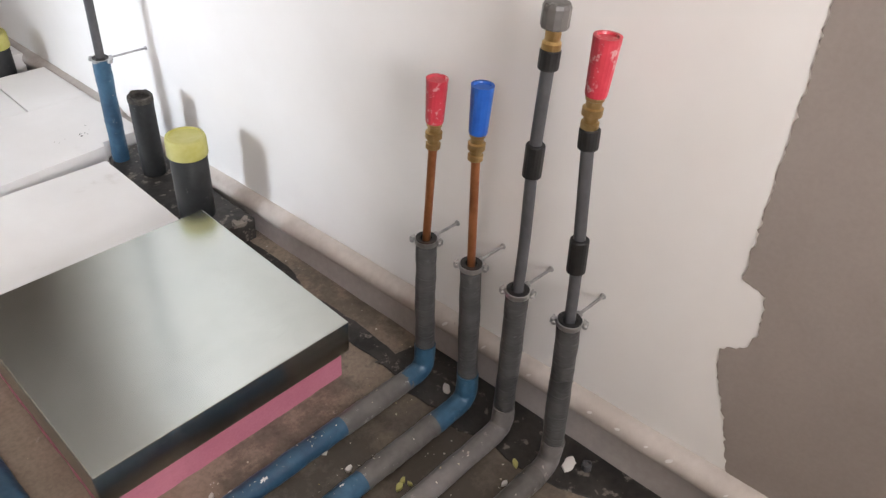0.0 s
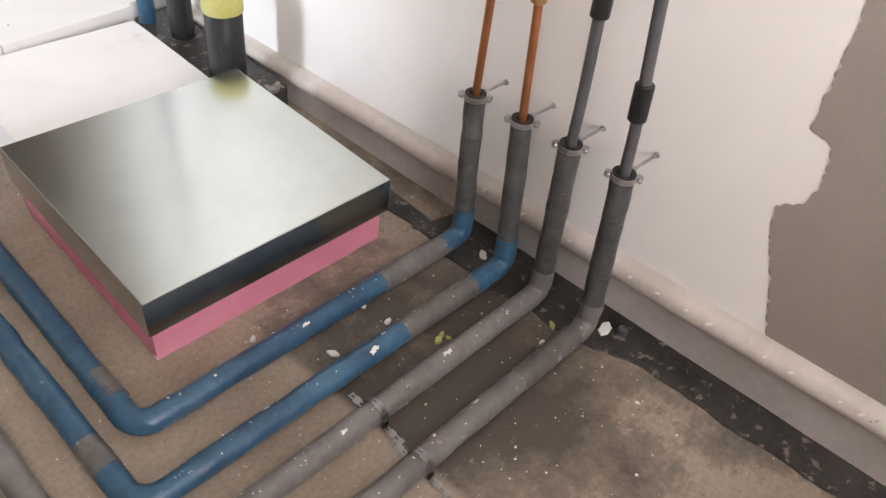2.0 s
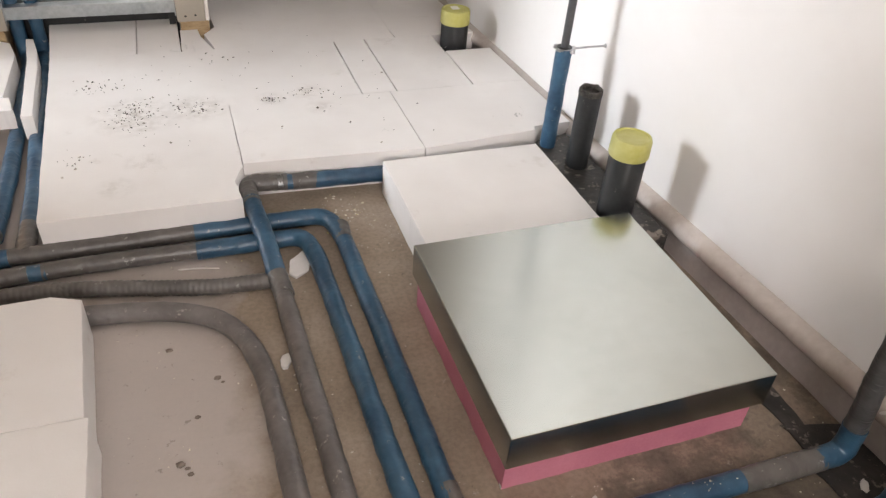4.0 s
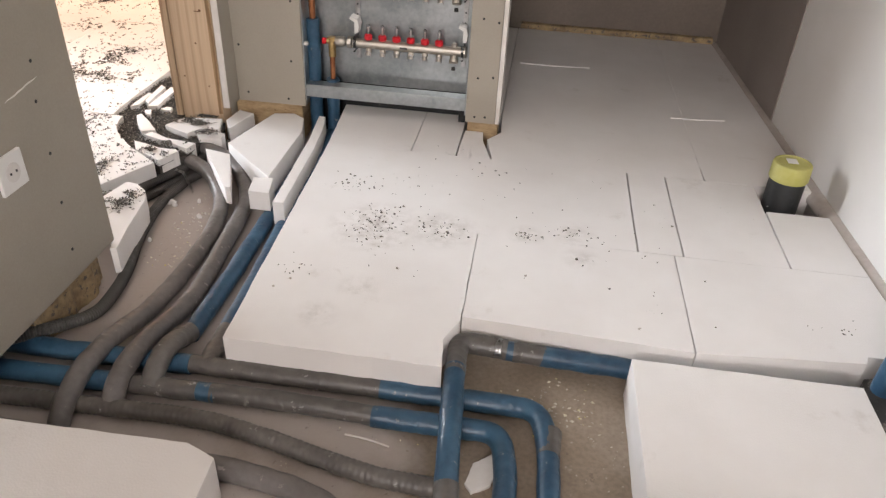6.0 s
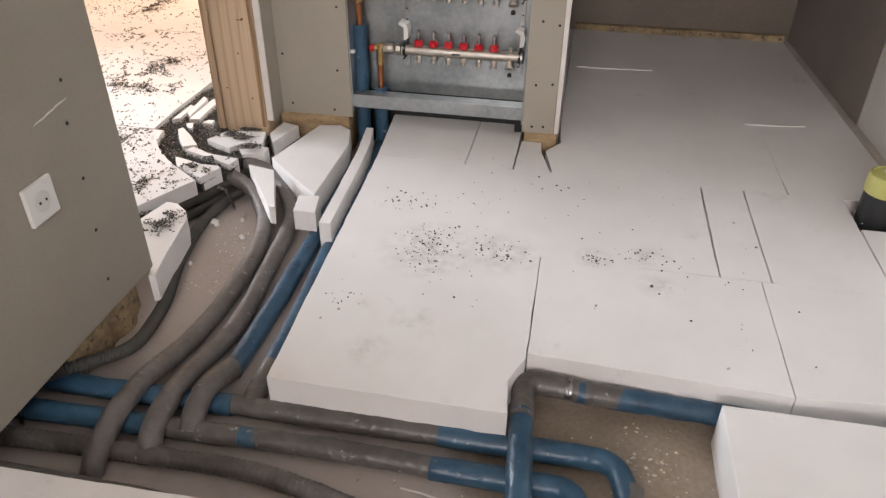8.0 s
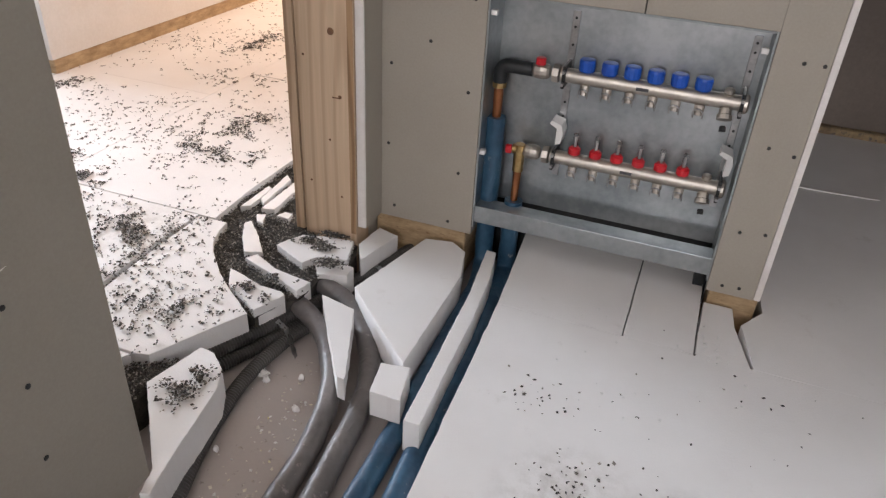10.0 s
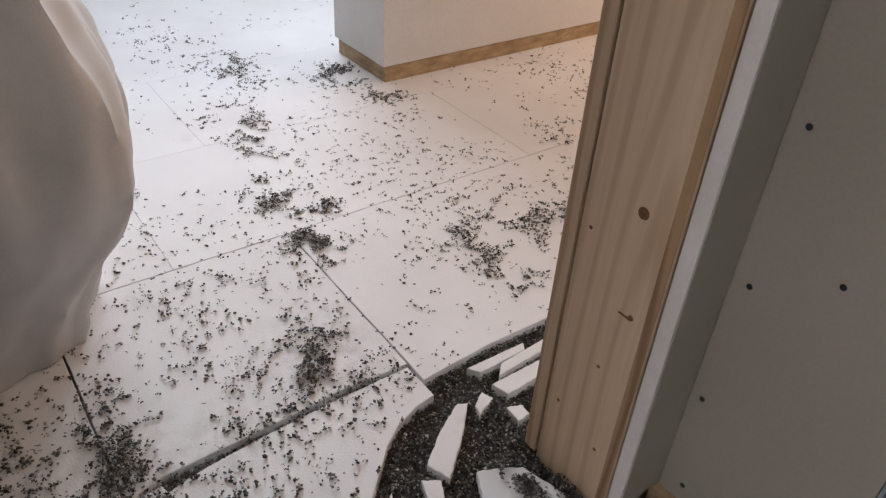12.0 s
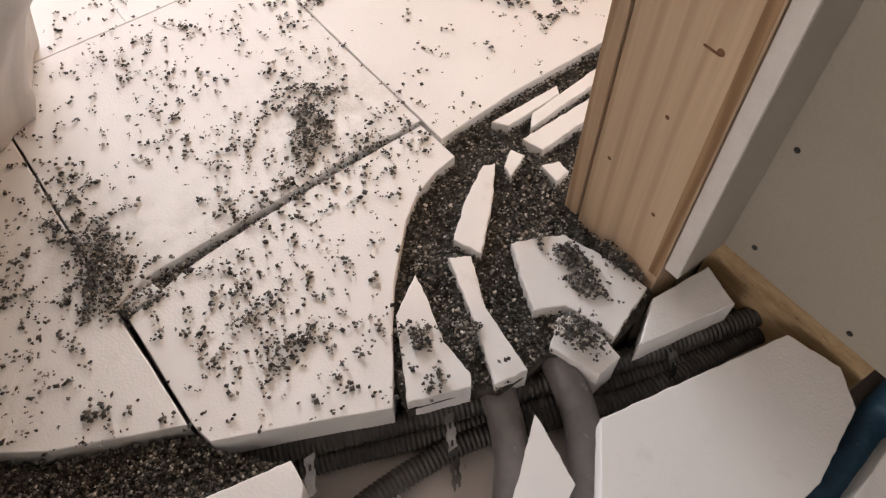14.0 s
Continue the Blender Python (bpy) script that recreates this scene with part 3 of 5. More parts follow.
for i in range(16):
    y = 0.25 + 1.15 * (i + rng.uniform(0.1, 0.9)) / 16
    zt = 0.138 - 0.024 * (y - 0.9)
    bm = bmesh.new()
    ln, wd = rng.uniform(0.006, 0.016), rng.uniform(0.0015, 0.004)
    ring = []
    for k_ in range(14):
        a = 2 * math.pi * k_ / 14
        th = 0.9 + wd * 60 * 0.1 * math.sin(a) + ln * 22 * math.cos(a)
        ring.append(bm.verts.new((wall_x(y) - 0.0285 - 0.0155 * math.sin(th), y + wd * math.sin(a) * 1.4 + ln * 0.3 * math.cos(a), zt - 0.029 + 0.0265 * math.cos(th))))
    bm.faces.new(ring)
    bmesh.ops.solidify(bm, geom=bm.faces[:], thickness=0.0012)
    solo("plaster_smear", bm, PLASTER, "dried white plaster smear on the cove", "smear", "plaster smears")

# black bitumen strips on the slab at the wall
rng = random.Random(4)


def blot(cx, cy, rx, ry, turn, seed, z=0.004):
    g = random.Random(seed)
    pts = []
    for k in range(26):
        a = 2 * math.pi * k / 26
        s = 1 + 0.22 * noise.noise((math.cos(a) * 2.1 + seed, math.sin(a) * 2.1, 0.3)) + g.uniform(-0.05, 0.05)
        x, y = rx * s * math.cos(a), ry * s * math.sin(a)
        pts.append((cx + x * math.cos(turn) - y * math.sin(turn), cy + x * math.sin(turn) + y * math.cos(turn)))
    return slab(pts, 0.0005, z, 0.001, seed=seed, rough=0.0015, step=0.02)


for i, (cx, cy, rx, ry, tn) in enumerate(((0.93, 1.52, 0.03, 0.17, 0.0), (0.93, 1.95, 0.035, 0.2, 0.03), (0.90, 2.35, 0.075, 0.25, 0.0))):
    solo("bitumen_patch", blot(cx, cy, rx, ry, tn, 40 + i), BITUMEN, "torn black bitumen membrane on the slab at the wall foot", "membrane", "bitumen patches", "structure")

edge_a = [(wall_x(y) - 0.12 - 0.05 * max(0, min(1, (y - 0.82) / 0.12)) + (0.012 if y < 0.9 else 0.035) * noise.noise((y * 9, 3, 0)) + 0.008 * noise.noise((y * 31, 3, 0)), y) for y in [1.42 - 0.02 * k for k in range(161)]]
edge_b = [(wall_x(y) - 0.02, y) for y in [-1.78 + 0.04 * k for k in range(80)]]
solo("bitumen_strip", slab(edge_a + edge_b, 0.0004, 0.0045, 0.0015, seed=47, rough=0.002, step=0.02), BITUMEN, "black bitumen membrane strip along the wall foot", "membrane", "bitumen patches", "structure")

bm = slab([(0.808, 2.02), (0.985, 2.02), (0.975, 2.3), (0.965, 2.605), (0.84, 2.58), (0.806, 2.5)], 0.0, 0.08, 0.012, rough=0.003, step=0.012, seed=60)
solo("membrane_mound", bm, BITUMEN, "black crumpled membrane mound round the drain stubs", "membrane", kind="structure", smooth=True)

# ---- insulation boards ----


def board(outline, z0=0.0, z1=0.11, seed=1, label="white expanded polystyrene insulation board on the slab", group="insulation boards", tilt=(0, 0), rough=0.0007, name="insulation_board", under=0.0, chamfer=0.0012):
    torn = group == "insulation scraps"
    return solo(name, slab(outline, z0, z1, chamfer, tilt, rough * 0.42 if torn else rough, 0.009 if torn else 0.03, seed, under), EPS, label, "insulation", group)


def rect(x0, x1, y0, y1):
    return [(x0, y0), (x1, y0), (x1, y1), (x0, y1)]


def east(y, gap=0.03):
    return wall_x(y) - gap


board([(-0.6, 2.40), (-0.106, 2.396), (-0.116, 2.486), (-0.086, 2.56), (-0.086, 2.9485), (0.3535, 2.9485), (0.3535, 3.4205), (-0.642, 3.4205)], 0.045, 0.11, 1, chamfer=0.0005, rough=0.0012)
board([(-0.59, 2.425), (-0.125, 2.42), (-0.122, 2.5), (-0.092, 2.58), (-0.092, 3.4), (-0.63, 3.4)], 0.0, 0.044, 2, "lower layer of white insulation on the slab")
board([(-0.0835, 2.576), (0.4515, 2.549), (0.4515, 2.948), (-0.0835, 2.948)], 0.0, 0.11, 3, chamfer=0.0005)
board([(0.4545, 2.549), (0.835, 2.585), (0.845, 2.61), (east(2.61), 2.615), (east(2.948), 2.948), (0.4545, 2.948)], 0.0, 0.1097, 4, chamfer=0.0005)
board(rect(0.3585, 0.4755, 2.9488, 3.42), 0.0, 0.1102, 6, chamfer=0.0005)
board(rect(0.4805, 0.7570, 2.9488, 3.42), 0.0, 0.1097, 7, chamfer=0.0005)
board([(0.7622, 2.9488), (east(2.95), 2.9488), (east(3.255), 3.255), (0.7622, 3.255)], 0.0, 0.11, 8, chamfer=0.0005)
board([(-0.642, 3.4208), (-0.359, 3.4208), (-0.359, 3.80), (-0.67, 3.80)], 0.0, 0.11, 9, chamfer=0.0003)
board(rect(-0.3562, -0.2075, 3.4208, 3.80), 0.0, 0.11, 10, chamfer=0.0003)
board([(-0.204, 3.4208), (-0.09, 3.4208), (-0.128, 3.56), (-0.135, 3.632), (-0.2, 3.632)], 0.0, 0.108, 11, "cut scrap of white insulation at the wall end")
board([(-0.0855, 3.4208), (0.6025, 3.4208), (0.6025, 4.92), (-0.079, 4.92), (-0.079, 3.78), (-0.07, 3.64), (-0.115, 3.57)], 0.0, 0.11, 12, chamfer=0.0005)
board([(0.6075, 3.4208), (east(3.42), 3.4208), (east(4.92), 4.92), (0.6032, 4.92), (0.6032, 3.56)], 0.0, 0.11, 13, chamfer=0.0005)
board(rect(-0.4, -0.0815, 3.79, 4.92), 0.0, 0.11, 14)
# loose blocks
board(rect(0.307, 0.802, 2.02, 2.503), 0.0, 0.109, 15, "square white insulation block lying on the slab", "loose insulation")
board([(-1.0, 1.7385), (-0.466, 1.7345), (-0.484, 2.076), (-0.547, 2.102), (-1.0, 2.094)], 0.0, 0.111, 16)
board([(-1.0, 1.1), (-0.452, 1.1), (-0.458, 1.733), (-1.0, 1.737)], 0.0, 0.112, 17)
# pale streaks in the alcove, laid as thin raised strips
for i, (ax, ay, bx, by) in enumerate(((-0.04, 4.39, 0.26, 4.405), (0.555, 3.92, 0.758, 3.94))):
    mx, my = (ax + bx) / 2, (ay + by) / 2
    board([(ax, ay), (mx, my - 0.006), (bx, by), (mx, my + 0.004)], 0.1105, 0.114, 70 + i, "thin white strip for a pale streak on the board", "insulation scraps", rough=0.001, chamfer=0.0006)
# doorway pieces
board([(-0.968, 3.345), (-0.85, 3.23), (-0.757, 3.145), (-0.757, 3.49), (-0.785, 3.60), (-0.83, 3.632), (-0.90, 3.617)], 0.03, 0.108, 18, "torn white insulation piece over the pipes by the wall", "insulation scraps", rough=0.0016)
board([(-1.02, 3.285), (-0.93, 3.265), (-0.845, 3.055), (-0.862, 3.058)], 0.05, 0.108, 19, "narrow pointed scrap of white insulation", "insulation scraps", rough=0.0022)
board([(-0.782, 3.04), (-0.718, 3.04), (-0.737, 3.135), (-0.797, 3.125)], 0.05, 0.112, 20, "small white insulation cube resting on pipes", "insulation scraps", rough=0.002)
board([(-0.694, 3.0), (-0.661, 3.0), (-0.668, 3.14), (-0.676, 3.345), (-0.69, 3.51), (-0.712, 3.63), (-0.737, 3.632), (-0.716, 3.44), (-0.702, 3.18)], 0.03, 0.108, 21, "long torn strip of white insulation between blue pipes", "insulation scraps", rough=0.0016)
board([(-1.035, 2.73), (-1.02, 2.68), (-1.005, 2.685), (-1.024, 2.775), (-1.052, 2.935), (-1.078, 2.985), (-1.12, 3.018), (-1.155, 3.022), (-1.185, 2.895)], 0.03, 0.108, 22, "torn triangular insulation scrap strewn with grit", "insulation scraps", rough=0.0015)
board([(-1.045, 3.52), (-1.008, 3.455), (-0.972, 3.60), (-1.033, 3.618)], 0.03, 0.107, 23, "white insulation scrap at the foot of the post", "insulation scraps", rough=0.002)
board([(-1.228, 3.427), (-1.186, 3.406), (-1.128, 3.38), (-1.109, 3.418), (-1.053, 3.434), (-1.035, 3.436), (-1.061, 3.525), (-1.123, 3.517), (-1.193, 3.497), (-1.216, 3.459)], 0.0, 0.109, 24, "white insulation scrap under the post strewn with grit", "insulation scraps", rough=0.003)
board([(-1.104, 3.401), (-1.078, 3.364), (-1.012, 3.39), (-1.013, 3.427), (-1.05, 3.43), (-1.1, 3.414)], 0.02, 0.101, 25, "broken lump of white insulation strewn with grit", "insulation scraps", rough=0.003, tilt=(-0.05, 0.06))
board([(-1.27, 3.29), (-1.235, 3.232), (-1.128, 3.172), (-1.096, 3.247), (-1.111, 3.258), (-1.166, 3.258), (-1.232, 3.281)], 0.0, 0.109, 26, "pointed white insulation sliver in the grit", "insulation scraps", rough=0.002)
board([(-1.265, 3.343), (-1.163, 3.308), (-1.08, 3.272), (-1.07, 3.318), (-1.171, 3.333), (-1.247, 3.37)], 0.0, 0.108, 27, "long white insulation sliver in the grit", "insulation scraps", rough=0.002)
board([(-1.364, 3.489), (-1.328, 3.424), (-1.284, 3.368), (-1.241, 3.384), (-1.298, 3.45), (-1.355, 3.505)], 0.0, 0.107, 28, "broken white insulation sliver in the grit", "insulation scraps", rough=0.003)
board([(-1.423, 3.555), (-1.40, 3.571), (-1.403, 3.682), (-1.42, 3.692)], 0.0, 0.109, 29, "thin white insulation strip beside the board edge", "insulation scraps", rough=0.002)
board([(-1.398, 3.618), (-1.376, 3.596), (-1.385, 3.756), (-1.41, 3.777)], 0.0, 0.109, 30, "white insulation strip in the grit", "insulation scraps", rough=0.002)
board([(-1.366, 3.57), (-1.33, 3.579), (-1.335, 3.683), (-1.33, 3.76), (-1.366, 3.76)], 0.0, 0.109, 31, "white insulation strip in the grit", "insulation scraps", rough=0.002)
board([(-1.364, 3.545), (-1.344, 3.514), (-1.323, 3.509), (-1.342, 3.554)], 0.0, 0.104, 32, "small white insulation chip in the grit", "insulation scraps", rough=0.003)
board([(-1.31, 3.558), (-1.273, 3.555), (-1.276, 3.584), (-1.30, 3.586)], 0.0, 0.106, 33, "small white insulation chip in the grit", "insulation scraps", rough=0.003)
board([(-1.474, 2.957), (-1.455, 2.962), (-1.459, 3.005), (-1.478, 3.0)], 0.05, 0.109, 49, "small white insulation chip in the board gap", "insulation scraps", rough=0.002)
# boards of the next room
curve = [(-1.133, 3.154), (-1.18, 3.188), (-1.236, 3.227), (-1.28, 3.262), (-1.312, 3.295), (-1.35, 3.333), (-1.377, 3.372), (-1.395, 3.42), (-1.402, 3.464)]
board([(-1.262, 2.9515), (-1.232, 2.958)] + curve + [(-1.485, 3.462), (-1.486, 3.329), (-1.481, 3.17), (-1.47, 3.048), (-1.446, 2.9515)], 0.0, 0.11, 34, "white insulation board with a curved cut, strewn with grit")
board([(-2.0, 2.946), (-1.474, 2.946), (-1.493, 3.006), (-1.495, 3.179), (-1.502, 3.339), (-1.494, 3.4675), (-2.0, 3.4675)], 0.0, 0.1095, 35, "white insulation board strewn with grit")
board([(-2.0, 3.4695), (-1.442, 3.4695), (-1.452, 3.62), (-1.448, 3.82), (-1.44, 4.48), (-2.0, 4.48)], 0.0, 0.11, 36, "white insulation board strewn with grit")
board([(-2.0, 2.42), (-1.52, 2.42), (-1.425, 2.685), (-1.34, 2.80), (-1.268, 2.946), (-1.47, 2.943), (-2.0, 2.942)], 0.0, 0.1095, 37, "white insulation board strewn with grit")
k = 38
for bx0, bx1 in ((-2.5005, -2.0008), (-3.001, -2.501), (-3.5, -3.0015), (-4.5, -3.5005), (-5.38, -4.5005)):
    off = 0.26 if k % 2 else 0.0
    for by in range(9):
        y0 = -1.9 + off + by * 1.02
        board(rect(bx0, bx1, y0, min(y0 + 1.0195, 8.0)), 0.0, 0.11, k, "white insulation board of the next room's floor", chamfer=0.0002, rough=0.0)
        k += 1
for y0, y1 in ((4.484, 5.4), (5.404, 6.4), (6.404, 8.0)):
    board(rect(-2.0, -1.24, y0, y1), 0.0, 0.11, k, "white insulation board of the next room's floor", chamfer=0.0002, rough=0.0)
    k += 1
for y0, y1 in ((-1.9, 0.4), (0.404, 1.5), (1.504, 2.415)):
    board(rect(-2.0, -1.24, y0, y1), 0.0, 0.11, k, "white insulation board of the next room's floor", chamfer=0.0002, rough=0.0)
    k += 1

# ---- steel-topped block ----
hatch = thing("covered_block", "steel-topped block on pink foam beside the pipes", "block")
part("foam_base", slab(rect(0.257, 0.815, 1.443, 1.992), 0.0, 0.094, 0.002, rough=0.0012, seed=70), XPS, hatch, "pink extruded foam base")
bm = box(0.246, 0.824, 1.424, 2.006, 0.09, 0.1775, 0.0025)
part("steel_tray", bm, GALV, hatch, "galvanised sheet steel tray")

# ---- pipes ----
R = 0.0235


def pipe(label, runs, group="floor heating pipes"):
    """runs: (part name, material, radius, points, bend)."""
    ob = thing("insulated_pipe", label, "pipe", group)
    for name, mat_, r, pts, bend in runs:
        if name == "conduit":
            bm = tube(pts, r, bend, 12, 0.0017, 0.0004, 0.0011, 0.0068)
        elif name == "tape_wrap":
            bm = tube(pts, r, bend, 18, 0.006, 0.0019, 0.00035, 0.027)
        elif "corrugated" in label:
            bm = tube(pts, r, bend, 18, 0.0035, 0.0016, 0.0008, 0.0135)
        else:
            bm = tube(pts, r, bend, 18, 0.010, 0.0021)
        part(name, bm, mat_, ob, smooth=True)
    return ob


def riser(owner, foot, clamp, thin_to, thin_r, thin_mat, sleeve_mat):
    part("riser_sleeve", tube([foot, clamp], R * 0.95, 0.05, 18, 0.006, 0.0018), sleeve_mat, owner, smooth=True)
    part("tube", tube([clamp] + thin_to, thin_r, 0.06, 12, 0.03), thin_mat, owner, smooth=True)
    pipe_clamp(owner, Vector(clamp), wall_x(clamp[1]))


def pipe_clamp(owner, c, wall):
    """Two-piece ring with rubber lining, two bolted ears and a threaded pin to the wall."""
    r = R * 0.98
    ring = part("clamp", lathe([(r, -0.006), (r + 0.0012, -0.0055), (r + 0.0012, 0.0055), (r + 0.0006, 0.006), (r - 0.0004, 0.006), (r - 0.0004, -0.006), (r, -0.006)], c, (0, 0, 1), 28), STEEL, owner, "steel pipe clamp", smooth=True)
    part("lining", lathe([(r - 0.0006, -0.008), (r - 0.0006, 0.008), (r * 0.55, 0.0065), (r * 0.5, 0.002)], c, (0, 0, 1), 24), BLACK, ring, "black rubber lining", smooth=True)
    for sx, sy in ((-0.55, 0.83), (0.55, -0.83)):
        e = c + Vector((sx, sy, 0)) * (r + 0.006)
        ear = box(e.x - 0.0055, e.x + 0.0055, e.y - 0.005, e.y + 0.005, e.z - 0.006, e.z + 0.006, 0.001)
        part("ear", ear, STEEL, ring)
        q = Vector((-0.83, -0.55, 0))
        part("bolt", lathe([(0.0022, -0.013), (0.0022, 0.004), (0.0048, 0.005), (0.0048, 0.0095), (0.003, 0.011)], e, q, 10), STEEL, ring)
    part("boss", lathe([(0.007, 0), (0.007, 0.01), (0.0045, 0.011)], c + Vector((r, 0, 0)), (1, 0, 0.05), 8), STEEL, ring)
    part("wall_pin", rod((c.x + r + 0.009, c.y, c.z), (wall + 0.004, c.y - 0.003, c.z + 0.002), 0.0032), STEEL, ring)
    part("rosette", lathe([(0.007, 0), (0.006, 0.003)], (wall + 0.0005, c.y - 0.003, c.z + 0.002), (-1, 0, 0), 10), STEEL, ring)


def fitting(owner, base, cap_mat, cap_h, cap_label, flare=1.25):
    x, y, z = base
    part("fitting", lathe([(0.0115, 0), (0.0145, 0.002), (0.0145, 0.012), (0.0115, 0.014), (0.0115, 0.022), (0.0165, 0.024), (0.0165, 0.036), (0.0125, 0.038), (0.0125, 0.048), (0.015, 0.05), (0.015, 0.06)], base, (0, 0, 1), 18), BRASS, owner, "brass threaded fitting")
    part("cap", lathe([(0.0165, 0), (0.0175, 0.004), (0.0165 * flare, cap_h - 0.004), (0.0168 * flare, cap_h), (0.013 * flare, cap_h), (0.012 * flare, cap_h - 0.004)], (x, y, z + 0.056), (0, 0, 1), 18), cap_mat, owner, cap_label)


ZP = 0.025
# pipe 1
p = pipe("blue insulated pipe with copper stub and red cap", [
    ("sleeve", BLUE_FOAM, R, [(0.72, 1.313, ZP), (0.17, 1.313, ZP), (0.148, 1.335, ZP), (0.146, 1.7, ZP), (0.136, 2.30, ZP), (0.112, 2.393, ZP), (-0.24, 2.393, ZP)], 0.05),
    ("elbow_sleeve", BLUE_FOAM, R * 1.03, [(0.89, 1.311, ZP), (0.955, 1.309, ZP + 0.005), (0.957, 1.315, 0.10)], 0.03),
    ("tape_wrap", GREY_TAPE, R * 1.04, [(0.705, 1.313, ZP), (0.90, 1.311, ZP)], 0.03),
    ("tape_wrap", GREY_TAPE, R * 1.03, [(0.151, 1.39, ZP), (0.149, 1.46, ZP)], 0.03),
    ("tape_wrap", GREY_TAPE, R * 1.03, [(0.137, 2.26, ZP), (0.14, 2.33, ZP)], 0.03),
    ("tape_wrap", GREY_TAPE, R * 0.95, [(-0.23, 2.393, ZP), (-0.42, 2.392, ZP), (-0.69, 2.391, ZP)], 0.03),
    ("sleeve", BLUE_FOAM, R, [(-0.68, 2.388, ZP), (-0.9, 2.383, ZP), (-1.30, 2.38, ZP)], 0.03)])
riser(p, (0.957, 1.315, 0.09), (0.972, 1.345, 0.372), [(0.974, 1.345, 0.6)], 0.0085, COPPER, GREY_SLEEVE)
fitting(p, (0.974, 1.345, 0.592), RED, 0.088, "red plastic cap")
# pipe 2
p = pipe("blue insulated pipe with copper stub and blue cap", [
    ("sleeve", BLUE_FOAM, R, [(0.66, 1.181, ZP), (0.105, 1.181, ZP), (0.078, 1.205, ZP), (0.07, 1.51, ZP), (0.053, 2.22, ZP), (0.035, 2.309, ZP), (-0.24, 2.309, ZP)], 0.055),
    ("elbow_sleeve", BLUE_FOAM, R * 1.03, [(0.85, 1.180, ZP), (0.955, 1.178, ZP + 0.005), (0.957, 1.184, 0.105)], 0.03),
    ("tape_wrap", GREY_TAPE, R * 1.04, [(0.645, 1.181, ZP), (0.86, 1.180, ZP)], 0.03),
    ("tape_wrap", GREY_TAPE, R * 1.03, [(0.077, 1.27, ZP), (0.074, 1.34, ZP)], 0.03),
    ("tape_wrap", GREY_TAPE, R * 0.94, [(-0.22, 2.309, ZP), (-0.4, 2.316, ZP), (-0.6, 2.313, ZP)], 0.03),
    ("sleeve", BLUE_FOAM, R * 0.92, [(-0.59, 2.313, ZP), (-0.64, 2.311, ZP)], 0.03),
    ("tape_wrap", GREY_TAPE, R * 0.96, [(-0.63, 2.311, ZP), (-0.80, 2.306, ZP)], 0.03),
    ("sleeve", BLUE_FOAM, R, [(-0.79, 2.305, ZP), (-1.3, 2.293, ZP)], 0.03)])
riser(p, (0.957, 1.184, 0.095), (0.974, 1.221, 0.376), [(0.976, 1.24, 0.62)], 0.0085, COPPER, GREY_SLEEVE)
fitting(p, (0.976, 1.241, 0.612), BLUE, 0.092, "blue plastic cap")
# pipe 3, which crosses the others and climbs the wall further on
p = pipe("grey insulated pipe with plastic riser and grey cap", [
    ("sleeve", GREY_FOAM, R, [(0.957, 1.077, 0.09), (0.955, 1.073, ZP), (0.0, 1.074, ZP), (-0.03, 1.10, ZP), (-0.037, 1.5, ZP), (-0.055, 2.10, ZP), (-0.06, 2.15, 0.035)], 0.05),
    ("sleeve", BLUE_FOAM, R * 1.02, [(-0.059, 2.15, 0.034), (-0.066, 2.23, 0.068), (-0.08, 2.44, 0.07)], 0.04),
    ("tape_wrap", GREY_TAPE, R * 1.05, [(-0.079, 2.42, 0.07), (-0.086, 2.545, 0.062), (0.03, 2.54, 0.055)], 0.04),
    ("sleeve", BLUE_FOAM, R, [(0.02, 2.54, 0.055), (0.05, 2.54, 0.053)], 0.04),
    ("tape_wrap", GREY_TAPE, R * 1.04, [(0.045, 2.54, 0.053), (0.12, 2.54, 0.052)], 0.04),
    ("sleeve", BLUE_FOAM, R * 1.04, [(0.11, 2.54, 0.052), (0.45, 2.54, 0.04), (0.82, 2.535, 0.03), (0.858, 2.532, 0.03), (0.86, 2.534, 0.09), (0.872, 2.55, 0.395)], 0.04),
    ("tape_wrap", GREY_TAPE, R * 1.08, [(-0.052, 2.08, ZP), (-0.058, 2.15, 0.034)], 0.03)])
riser(p, (0.957, 1.077, 0.08), (0.974, 1.102, 0.383), [(0.975, 1.105, 0.5), (0.977, 1.117, 0.66), (0.978, 1.118, 0.84)], 0.011, GREY_PIPE, GREY_SLEEVE)
part("coupling", lathe([(0.0155, 0), (0.017, 0.002), (0.017, 0.06), (0.0155, 0.062)], (0.9768, 1.115, 0.636), (0.0, 0.02, 1), 18), BLACK, p, "black coupling sleeve")
part("collar", lathe([(0.0165, 0), (0.017, 0.002), (0.017, 0.03), (0.015, 0.032)], (0.978, 1.118, 0.832), (0, 0, 1), 18), BLACK, p, "black collar")
part("fitting", lathe([(0.012, 0), (0.0155, 0.002), (0.0155, 0.012), (0.012, 0.016), (0.013, 0.036)], (0.978, 1.118, 0.862), (0, 0, 1), 18), BRASS, p, "brass fitting")
part("cap", lathe([(0.021, 0), (0.0225, 0.003), (0.0225, 0.032), (0.02, 0.038), (0.014, 0.039)], (0.979, 1.119, 0.897), (0, 0, 1), 12), GREY_TAPE, p, "grey plastic end cap")
part("tube", tube([(0.872, 2.55, 0.385), (0.878, 2.556, 0.6), (0.895, 2.57, 1.6)], 0.0125, 0.05, 12, 0.05), GREY_PIPE, p, smooth=True)
